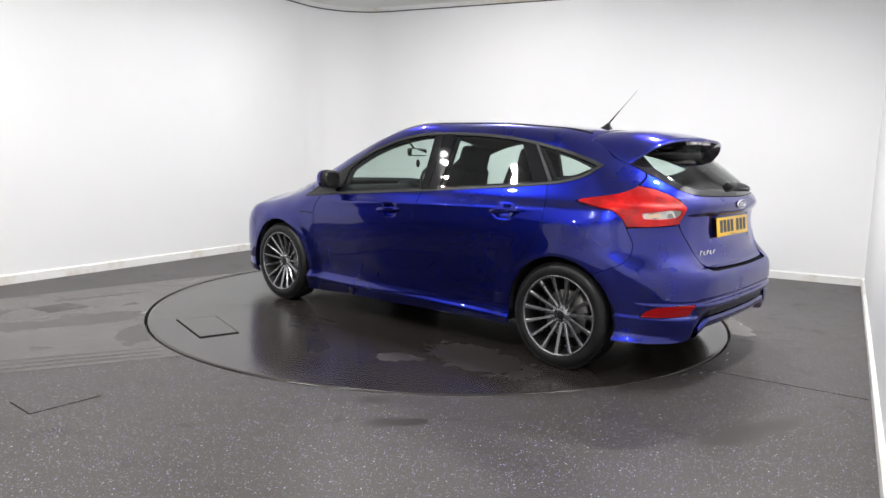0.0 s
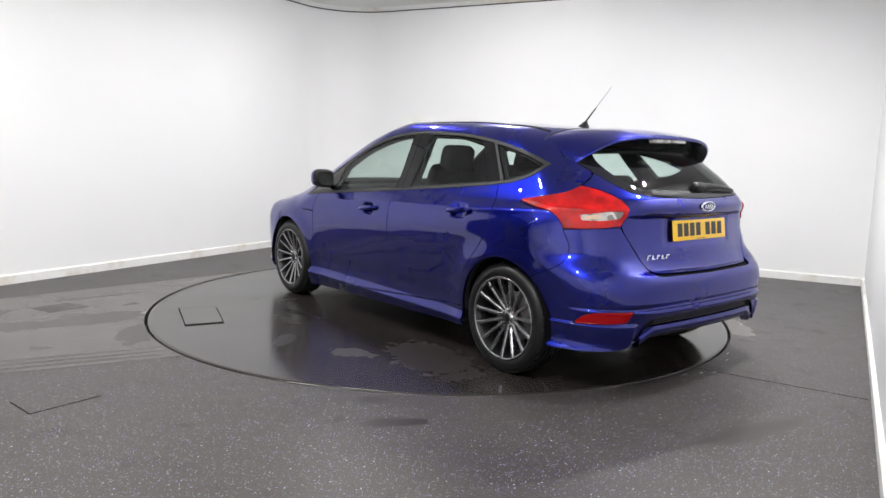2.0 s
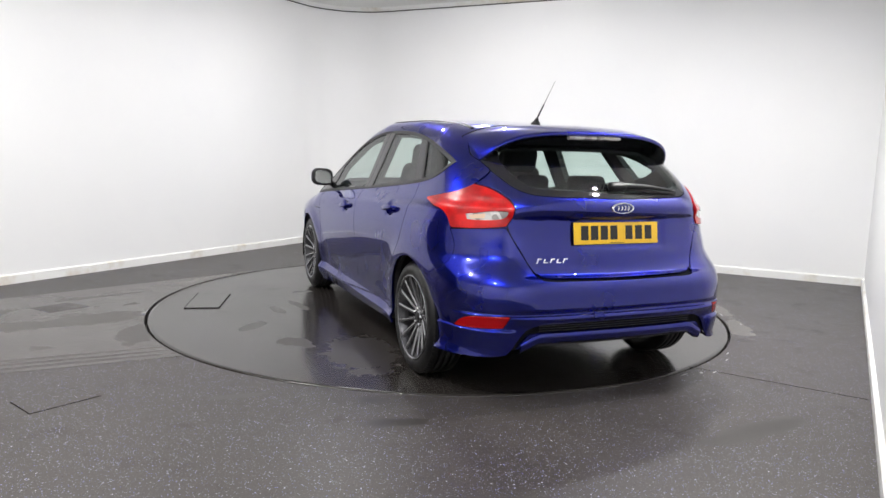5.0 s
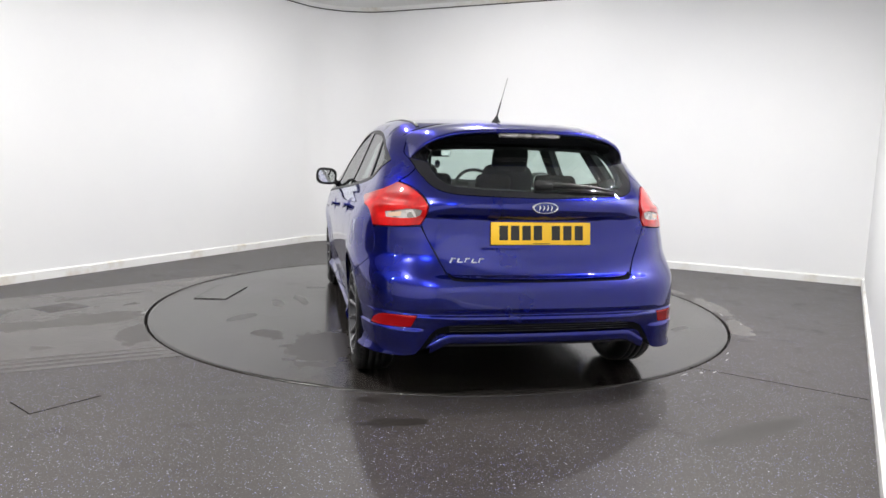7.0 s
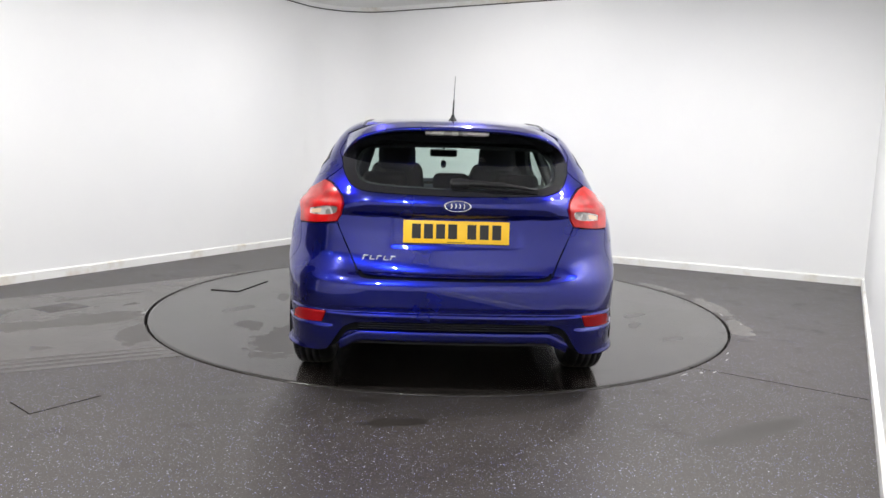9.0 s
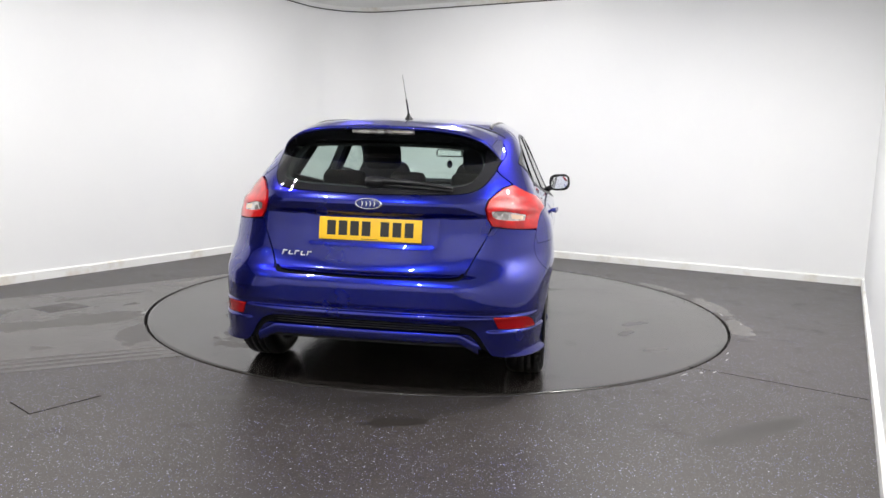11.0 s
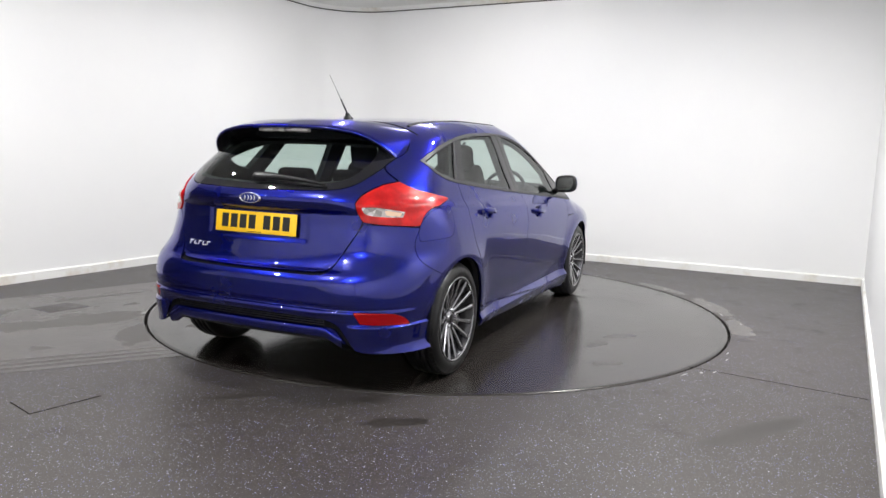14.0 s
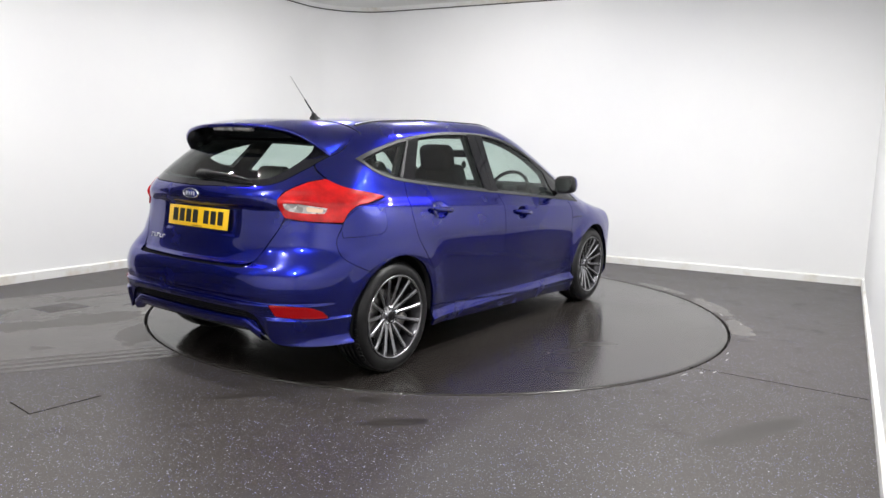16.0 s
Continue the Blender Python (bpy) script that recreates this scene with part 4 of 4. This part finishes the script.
def build_wheel():
    """Tyre, rim and fifteen slim spokes; the outer face towards +x."""
    wheel = new("wheel")
    R = 0.318
    tyre = lathe([(0.222, -0.095), (0.235, -0.105), (0.275, -0.108), (0.300, -0.098), (R - 0.004, -0.080), (R, -0.055), (R, -0.041), (R - 0.007, -0.039), (R - 0.007, -0.033), (R, -0.031),
                  (R + 0.001, -0.006), (R - 0.007, -0.004), (R - 0.007, 0.004), (R + 0.001, 0.006), (R, 0.031), (R - 0.007, 0.033), (R - 0.007, 0.039), (R, 0.041), (R - 0.003, 0.062),
                  (R - 0.010, 0.080), (0.300, 0.094), (0.288, 0.1005), (0.283, 0.1035), (0.262, 0.1065), (0.246, 0.103), (0.238, 0.098), (0.232, 0.090), (0.222, 0.088)], 96)
    part("tyre", tyre, RUBBER, wheel, "black low-profile tyre")
    # tread blocks on the shoulder
    bm = bmesh.new()
    for i in range(72):
        g = 2 * math.pi * i / 72
        b = rounded_box(0.020, 0.017, 0.006, Matrix.Rotation(g, 4, "X") @ pose(0.078, 0, R - 0.0075, 0, 24, 0), 0.001, 1)
        me = bpy.data.meshes.new("block")
        b.to_mesh(me)
        b.free()
        bm.from_mesh(me)
        bpy.data.meshes.remove(me)
    part("tread", bm, RUBBER, wheel, smooth=False)
    rim = lathe([(0.236, 0.099), (0.240, 0.102), (0.238, 0.106), (0.231, 0.106), (0.227, 0.101)], 80)
    rim = part("rim", rim, ALLOY, wheel, "grey alloy rim with a bright lip")
    part("barrel", lathe([(0.227, 0.101), (0.219, 0.086), (0.211, 0.060), (0.204, 0.0), (0.207, -0.08), (0.236, -0.10)], 80), ALLOY_DARK, rim, "dark inner barrel of the rim")
    part("brake_disc", lathe([(0.05, 0.010), (0.140, 0.010), (0.143, 0.006), (0.143, -0.010), (0.05, -0.012)], 56), STEEL, wheel)
    part("brake_drum", lathe([(0.0, -0.02), (0.19, -0.02), (0.204, -0.03)], 48), LINER, wheel)
    part("caliper", rounded_box(0.055, 0.075, 0.15, pose(0.015, 0.128, 0.02), 0.012), STEEL, wheel, "grey brake caliper")
    spoke = None
    for i in range(15):
        g = 2 * math.pi * (i + 0.25) / 15
        if spoke is None:
            bm = bmesh.new()
            rows = []
            for r, w, h, d in ((0.045, 0.011, 0.058, 0.030), (0.070, 0.0115, 0.062, 0.034), (0.11, 0.0105, 0.073, 0.036), (0.16, 0.0105, 0.086, 0.034), (0.205, 0.0125, 0.098, 0.028), (0.229, 0.0165, 0.102, 0.020)):
                rows.append([bm.verts.new(p) for p in ((h - d, -w, r), (h - 0.006, -w, r), (h, -w * 0.45, r), (h, w * 0.45, r), (h - 0.006, w, r), (h - d, w, r))])
            for a, b in zip(rows, rows[1:]):
                for k in range(5):
                    bm.faces.new((a[k], a[k + 1], b[k + 1], b[k]))
                bm.faces.new((a[5], a[0], b[0], b[5]))
            bm.faces.new(rows[-1])
            bmesh.ops.recalc_face_normals(bm, faces=bm.faces)
            spoke = part("spoke", bm, ALLOY, wheel, smooth=False)
            spoke.matrix_basis = Matrix.Rotation(g, 4, "X")
        else:
            ob = new("spoke", spoke.data)
            ob.parent = wheel
            ob.matrix_basis = Matrix.Rotation(g, 4, "X")
    hub = lathe([(0.001, 0.064), (0.026, 0.064), (0.030, 0.061), (0.032, 0.056), (0.052, 0.058), (0.060, 0.052), (0.064, 0.03)], 40)
    part("hub", hub, ALLOY, wheel, "grey hub with a round cap")
    part("centre_cap", lathe([(0.0005, 0.068), (0.020, 0.068), (0.025, 0.0655), (0.027, 0.060)], 32), SATIN_BLACK, wheel, "dark cap")
    nut = None
    for i in range(5):
        g = 2 * math.pi * (i + 0.5) / 5
        m = Matrix.Rotation(g, 4, "X") @ pose(0.0, 0, 0.048)
        if nut is None:
            nut = part("wheel_nut", lathe([(0.0005, 0.073), (0.006, 0.072), (0.0095, 0.066), (0.0105, 0.050)], 6), CHROME, wheel, smooth=False)
            nut.matrix_basis = m
        else:
            ob = new("wheel_nut", nut.data)
            ob.parent = wheel
            ob.matrix_basis = m
    valve = part("valve", tube([(0.10, 0.0, 0.197), (0.118, 0.0, 0.188)], 0.004), RUBBER, wheel)
    return wheel


def place_wheels():
    wheel = build_wheel()
    spots = ((0.768, AXLE_R, 0, -40), (0.768, AXLE_F, 0, 17), (-0.768, AXLE_R, 180, 30), (-0.768, AXLE_F, 180, 5))
    for k, (x, y, turn, spin) in enumerate(spots):
        m = pose(x, y, WHEEL_Z, 0, 0, turn) @ Matrix.Rotation(radians(spin), 4, "X")
        if k == 0:
            wheel.parent = car
            wheel.matrix_basis = m
        else:
            copy_thing(wheel, m)
    for x in (1, -1):
        for y in (AXLE_R, AXLE_F):
            bm = bmesh.new()
            n = 28
            rows = []
            for i in range(n + 1):
                g = radians(-14) + radians(208) * i / n
                c, s = math.cos(g), math.sin(g)
                rows.append([bm.verts.new((x * u, y + r * c, WHEEL_Z + r * s)) for u, r in ((0.868, 0.357), (0.84, 0.366), (0.60, 0.37), (0.52, 0.2))])
            for a, b in zip(rows, rows[1:]):
                for k in range(3):
                    bm.faces.new((a[k], b[k], b[k + 1], a[k + 1]))
            bmesh.ops.recalc_face_normals(bm, faces=bm.faces)
            part("arch_liner", bm, LINER, car)


def build_mirrors():
    for s, door in zip((1, -1), doors_f):
        cap = bmesh.new()
        bmesh.ops.create_uvsphere(cap, u_segments=32, v_segments=20, radius=1)
        for v in cap.verts:
            x, y, z = v.co
            p = 0.62
            f = lambda q, k: math.copysign(abs(q) ** k, q)
            v.co = Vector((0.925 + 0.084 * f(x, p) - 0.010 * z, 0.325 + 0.075 * (max(y, 0) ** 0.8 if y > 0 else -0.55 * abs(y) ** 0.3), 1.020 + 0.068 * f(z, 0.7) + 0.012 * x))
            v.co.x *= s
        rear = cap.copy()
        bmesh.ops.bisect_plane(cap, geom=cap.verts[:] + cap.edges[:] + cap.faces[:], plane_co=(0, 0.322, 0), plane_no=(0, -1, 0), clear_outer=True)
        bmesh.ops.bisect_plane(rear, geom=rear.verts[:] + rear.edges[:] + rear.faces[:], plane_co=(0, 0.319, 0), plane_no=(0, 1, 0), clear_outer=True)
        for b in (cap, rear):
            bmesh.ops.recalc_face_normals(b, faces=b.faces)
        mirror = part("door_mirror", cap, PAINT, door, "door mirror with a blue cap")
        part("mirror_housing", rear, SATIN_BLACK, door, "black rear shell of the door mirror")
        bm = bmesh.new()
        pts = []
        for i in range(28):
            g = 2 * math.pi * i / 28
            f = lambda q, k: math.copysign(abs(q) ** k, q)
            pts.append(((0.925 + 0.066 * f(math.cos(g), 0.6)) * s, 1.020 + 0.050 * f(math.sin(g), 0.65) + 0.010 * math.cos(g)))
        front = [bm.verts.new((x, 0.2765, z)) for x, z in pts]
        behind = [bm.verts.new((x, 0.288, z)) for x, z in pts]
        bm.faces.new(front)
        for i in range(len(pts)):
            bm.faces.new((front[i], front[i - 1], behind[i - 1], behind[i]))
        bmesh.ops.recalc_face_normals(bm, faces=bm.faces)
        bmesh.ops.rotate(bm, verts=bm.verts, cent=(0.925 * s, 0.28, 1.02), matrix=Matrix.Rotation(radians(-2.5 * s), 3, "Z"))
        part("mirror_glass", bm, MIRROR, door, "mirror glass", smooth=False)
        part("mirror_foot", tube([(0.79 * s, 0.36, 0.945), (0.84 * s, 0.35, 0.965), (0.875 * s, 0.335, 0.985)], 0.026, 0.020, 12), SATIN_BLACK, door)
        part("mirror_indicator", rounded_box(0.05, 0.02, 0.014, pose(0.985 * s, 0.345, 1.0, 0, 0, -35 * s), 0.005), CLEAR, door, "clear side indicator")


def build_handles():
    for s, fd, rd in ((1, doors_f[0], doors_r[0]), (-1, doors_f[1], doors_r[1])):
        for (yh, zh), door in (((-0.265, 0.835), fd), ((-1.246, 0.899), rd)):
            x = surface_x(yh + 0.085, zh)
            bm = bmesh.new()
            rows = []
            n = 18
            for i in range(n + 1):
                u = i / n * 2 - 1
                k = (1 - abs(u) ** 4) ** 0.5
                bow = 0.020 + 0.010 * (1 - u * u)
                h, w = 0.0165 * max(k, 0.12), 0.007 * max(k, 0.2)
                cx = x + bow - 0.030 * (abs(u) > 0.93)
                tilt = -0.010 * u
                rows.append([bm.verts.new(((cx + w * math.cos(g)) * s, yh + u * 0.105, zh + 0.004 + tilt + h * math.sin(g))) for g in [2 * math.pi * j / 12 for j in range(12)]])
            for a, b in zip(rows, rows[1:]):
                for j in range(12):
                    bm.faces.new((a[j], a[(j + 1) % 12], b[(j + 1) % 12], b[j]))
            bm.faces.new(rows[0])
            bm.faces.new(rows[-1])
            bmesh.ops.recalc_face_normals(bm, faces=bm.faces)
            part("door_handle", bm, PAINT, door, "blue body-coloured door handle")


def build_tail_details():
    """Plate, badges, wiper, aerial and the lower blade of the bumper."""
    y = surface_y(0.0, 0.855) - 0.006
    plate = part("number_plate", rounded_box(0.52, 0.006, 0.112, pose(0, y, 0.855, -7.5), 0.0028, 2), YELLOW, hatch, "yellow rear number plate with dark bars")
    at = pose(0, y, 0.855, -7.5)
    first = None
    for k, cx in enumerate((-0.196, -0.137, -0.078, -0.019, 0.075, 0.136, 0.197)):
        m = at @ pose(cx, -0.0036, 0.003)
        if first is None:
            first = part("plate_bar", rounded_box(0.044, 0.0016, 0.072, None, 0.0006, 1), INK, plate, smooth=False)
            first.matrix_basis = m
        else:
            ob = new("plate_bar", first.data)
            ob.parent = plate
            ob.matrix_basis = m
    part("plate_line", rounded_box(0.09, 0.0015, 0.003, at @ pose(0, -0.0036, -0.049), 0.0005, 1), INK, plate, smooth=False)
    # oval badge
    yb = surface_y(0, 0.986) - 0.002
    oval = lathe([(0.0005, 0.006), (0.8, 0.0055), (0.88, 0.002)], 48)
    bmesh.ops.transform(oval, matrix=pose(0, yb, 0.986, 4) @ Matrix.Diagonal((0.068, 1, 0.028, 1)) @ pose(0, 0, 0, 0, 0, -90), verts=oval.verts)
    badge = part("badge", oval, BADGE, hatch, "oval blue badge with a chrome rim")
    ring = lathe([(0.84, 0.004), (0.86, 0.008), (0.96, 0.008), (1.0, 0.001)], 48)
    bmesh.ops.transform(ring, matrix=pose(0, yb, 0.986, 4) @ Matrix.Diagonal((0.068, 1, 0.028, 1)) @ pose(0, 0, 0, 0, 0, -90), verts=ring.verts)
    part("rim", ring, CHROME, badge, "chrome rim")
    strokes = [tube([(cx + 0.006 * math.sin(3 * u), yb - 0.0065, 0.986 + 0.011 * (u - 0.5) * 2) for u in (0, 0.25, 0.5, 0.75, 1)], 0.0028, 0.002, 6) for cx in (-0.033, -0.012, 0.008, 0.028)]
    part("strokes", join(*strokes), SILVER, badge, "plain pale strokes")
    # slanted chrome strokes low on the hatch
    for k in range(5):
        x0 = -0.452 + 0.034 * k
        zc = 0.722
        ys = surface_y(abs(x0), zc) - 0.003
        tall = 0.030 if k == 0 else 0.022
        part("badge_stroke", join(rounded_box(0.007, 0.006, tall, pose(x0, ys - 0.001, zc, 0, 24, 0), 0.002, 1), rounded_box(0.024, 0.006, 0.0065, pose(x0 + 0.010, ys - 0.001, zc + 0.009 * (1 if k % 2 == 0 else -1)), 0.002, 1)), SILVER, hatch, smooth=False)
    # rear wiper: broad cover at the pivot, blade towards the side
    pts = []
    for i in range(9):
        u = i / 8
        x = 0.0 + 0.40 * u
        z = 1.092 - 0.025 * u + 0.010 * math.sin(math.pi * u)
        pts.append((x, surface_y(x, z) - 0.016 - 0.014 * math.sin(math.pi * u), z))
    wiper = part("wiper", tube(pts, 0.020, 0.006, 8), SATIN_BLACK, hatch, "black rear wiper arm and blade")
    blade = []
    for i in range(9):
        u = i / 8
        x = 0.04 + 0.36 * u
        z = 1.078 - 0.022 * u
        blade.append((x, surface_y(x, z) - 0.007, z))
    part("blade", tube(blade, 0.008, 0.006, 6), RUBBER, wiper)
    part("pivot", rounded_box(0.10, 0.05, 0.045, pose(0.012, surface_y(0, 1.09) - 0.012, 1.09, 35), 0.016, 3), SATIN_BLACK, wiper)
    # aerial
    z0 = surface_z(0, -1.442)
    bm = bmesh.new()
    rows = []
    for r, h, sh in ((1.0, 0.0, 0), (0.92, 0.010, -0.002), (0.55, 0.022, -0.008), (0.34, 0.038, -0.016)):
        rows.append([bm.verts.new((0.026 * r * math.cos(g), -1.432 + sh + 0.045 * r * math.sin(g), z0 - 0.003 + h)) for g in [2 * math.pi * j / 20 for j in range(20)]])
    for a, b in zip(rows, rows[1:]):
        for j in range(20):
            bm.faces.new((a[j], a[(j + 1) % 20], b[(j + 1) % 20], b[j]))
    bm.faces.new(rows[-1])
    aerial = part("aerial", bm, SATIN_BLACK, car, "black roof aerial leaning back")
    tip = Vector((0.0, -1.640, 1.672))
    foot = Vector((0, -1.446, z0 + 0.030))
    mid = foot.lerp(tip, 0.40)
    part("aerial_grip", tube([foot, mid], 0.0055, 0.0040), SATIN_BLACK, aerial)
    part("rod", tube([mid, tip], 0.0022, 0.0016, 6), STEEL, aerial)
    # blade below the black insert
    bm = bmesh.new()
    rows = []
    for i in range(49):
        x = -0.56 + 1.12 * i / 48
        drop = 0.05 * max(0, abs(x) - 0.47) / 0.09
        zc = 0.352 - drop
        yy = surface_y(abs(x), max(zc, 0.28)) - 0.004
        rows.append([bm.verts.new(p) for p in ((x, yy + 0.03, zc + 0.022), (x, yy - 0.004, zc + 0.020), (x, yy - 0.008, zc + 0.012), (x, yy - 0.004, zc - 0.018), (x, yy + 0.008, zc - 0.034), (x, yy + 0.05, zc - 0.040))])
    for a, b in zip(rows, rows[1:]):
        for k in range(5):
            bm.faces.new((a[k], b[k], b[k + 1], a[k + 1]))
    bmesh.ops.recalc_face_normals(bm, faces=bm.faces)
    part("bumper_blade", bm, PAINT, car, "blue lower blade of the bumper")
    # exhaust and the dark underside
    for zr in (0.384, 0.397, 0.410):
        pts = [(x, surface_y(abs(x), zr) + 0.004, zr) for x in [0.47 * i / 16 for i in range(-16, 17)]]
        part("insert_rib", tube(pts, 0.0030, None, 6), GLOSS_BLACK, car)
    part("underbody", join(rounded_box(1.36, 3.2, 0.13, pose(0, 0.02, 0.255), 0.03), rounded_box(1.10, 0.80, 0.05, pose(0, -1.90, 0.335, -4), 0.02)), LINER, car, "dark underbody")
    # black strips in the roof's gutters, wing crease lines, loose clip under the sill
    for s in (1, -1):
        bm = bmesh.new()
        rows = []
        for i in range(33):
            yy = -1.62 + 1.72 * i / 32
            xx = 0.515 - 0.05 * max(0, yy + 0.5) ** 2
            rows.append([bm.verts.new((s * (xx + u), yy, surface_z(xx + u, yy) + h)) for u, h in ((-0.011, -0.002), (-0.008, 0.005), (0.008, 0.005), (0.011, -0.002))])
        for a, b in zip(rows, rows[1:]):
            for k in range(3):
                bm.faces.new((a[k], b[k], b[k + 1], a[k + 1]))
        bmesh.ops.recalc_face_normals(bm, faces=bm.faces)
        part("roof_strip", bm, SATIN_BLACK, car, "black roof gutter strip")
        # thin black bar that draws the dark line of the wing's crease
        part("wing_crease_line", rounded_box(0.006, 0.17, 0.007, pose(s * (surface_x(0.63, 0.752) + 0.0005), 0.632, 0.752, 0, 0, -1.5 * s), 0.002, 1), SATIN_BLACK, car)
    part("loose_clip", join(rounded_box(0.012, 0.020, 0.045, pose(-0.868, 0.13, 0.195, 14, 0, 0), 0.004, 1), rounded_box(0.012, 0.034, 0.012, pose(-0.870, 0.138, 0.212, 30), 0.004, 1)), SATIN_BLACK, car, "small black clip hanging loose")


def build_cabin():
    """What shows through the windows: seats, wheel, dashboard, mirror, rear bench."""
    part("cabin_floor", rounded_box(1.45, 3.2, 0.06, pose(0, -0.55, 0.36), 0.02), CABIN, car)
    part("dashboard", join(rounded_box(1.40, 0.50, 0.20, pose(0, 0.78, 0.84, -6), 0.06, 3), rounded_box(0.36, 0.26, 0.07, pose(0.37, 0.60, 0.955, -8), 0.03, 3)), CABIN, car, "dark dashboard")
    part("parcel_shelf", rounded_box(1.14, 0.48, 0.03, pose(0, -1.66, 0.985), 0.012), CABIN, car, "dark parcel shelf")
    for x in (-0.36, 0.36):
        cushion = rounded_box(0.50, 0.52, 0.16, pose(x, -0.12, 0.56, 8), 0.06, 3)
        seat = part("front_seat", cushion, SEAT, car, "black cloth front seat")
        back = rounded_box(0.48, 0.13, 0.62, pose(x, -0.47, 0.86, 18), 0.055, 4)
        for v in back.verts:
            k = max(0, v.co.z - 0.80)
            v.co.x = x + (v.co.x - x) * (1 - 0.75 * k)
        part("seat_back", back, SEAT, seat)
        part("headrest", rounded_box(0.265, 0.11, 0.19, pose(x, -0.60, 1.20, 14), 0.05, 4), SEAT, seat)
        for dx in (-0.06, 0.06):
            part("headrest_post", tube([(x + dx, -0.545, 1.08), (x + dx, -0.585, 1.17)], 0.007), CHROME, seat)
    bench = part("rear_bench", rounded_box(1.26, 0.16, 0.52, pose(0, -1.33, 0.76, 16), 0.05, 3), SEAT, car, "black cloth rear bench")
    for x in (-0.40, 0.0, 0.40):
        part("headrest", rounded_box(0.27 if x else 0.22, 0.09, 0.12, pose(x, -1.420, 1.058, 12), 0.040, 3), SEAT, bench)
    # steering wheel on the right-hand side
    ring = bmesh.new()
    rows = []
    for i in range(40):
        g = 2 * math.pi * i / 40
        c = Vector((math.cos(g), 0, math.sin(g)))
        rows.append([ring.verts.new(c * (0.182 + 0.015 * math.cos(h)) + Vector((0, 0.015 * math.sin(h), 0))) for h in [2 * math.pi * j / 10 for j in range(10)]])
    for i in range(40):
        a, b = rows[i], rows[(i + 1) % 40]
        for j in range(10):
            ring.faces.new((a[j], a[(j + 1) % 10], b[(j + 1) % 10], b[j]))
    at = pose(0.37, 0.40, 0.93, -24)
    bmesh.ops.transform(ring, matrix=at, verts=ring.verts)
    wheel = part("steering_wheel", ring, SATIN_BLACK, car, "black steering wheel")
    part("wheel_hub", join(rounded_box(0.14, 0.05, 0.12, at, 0.02), rounded_box(0.34, 0.02, 0.035, at, 0.008)), SATIN_BLACK, wheel)
    mirror = part("interior_mirror", rounded_box(0.235, 0.045, 0.065, pose(0.0, 0.30, 1.235, 0, 0, 8), 0.018, 3), SATIN_BLACK, car, "dark rear-view mirror on the windscreen")
    part("mirror_glass", rounded_box(0.215, 0.003, 0.048, pose(0.003, 0.2765, 1.235, 0, 0, 8), 0.001, 1), MIRROR, mirror, smooth=False)
    part("mirror_stalk", tube([(0.0, 0.32, 1.25), (0.0, 0.40, 1.325)], 0.010), SATIN_BLACK, mirror)
    # small oval charm hanging from the mirror
    part("charm_string", tube([(0.0, 0.285, 1.21), (0.0, 0.285, 1.17)], 0.0012, None, 5), INK, mirror)
    oval = lathe([(0.001, 0.003), (0.8, 0.003), (1.0, 0.0), (0.8, -0.003), (0.001, -0.003)], 24)
    bmesh.ops.transform(oval, matrix=pose(0.0, 0.285, 1.142, 0, 0, 90) @ Matrix.Diagonal((1, 0.024, 0.034, 1)), verts=oval.verts)
    part("charm", oval, SATIN_BLACK, mirror, "dark oval charm")


build_spoiler()
place_wheels()
build_mirrors()
build_handles()
build_tail_details()
build_cabin()


def motions():
    """The turntable and the car on it turn together, at a steady pace."""
    rows = [(t, pose(0, 0, 0, 0, 0, 6.810 - 42.266 * (t - 8) / 8)) for t in range(0, 17)]
    walk(turntable, rows)
    walk(car, [(t, m @ pose(0.0155, 0, 0)) for t, m in rows])


motions()
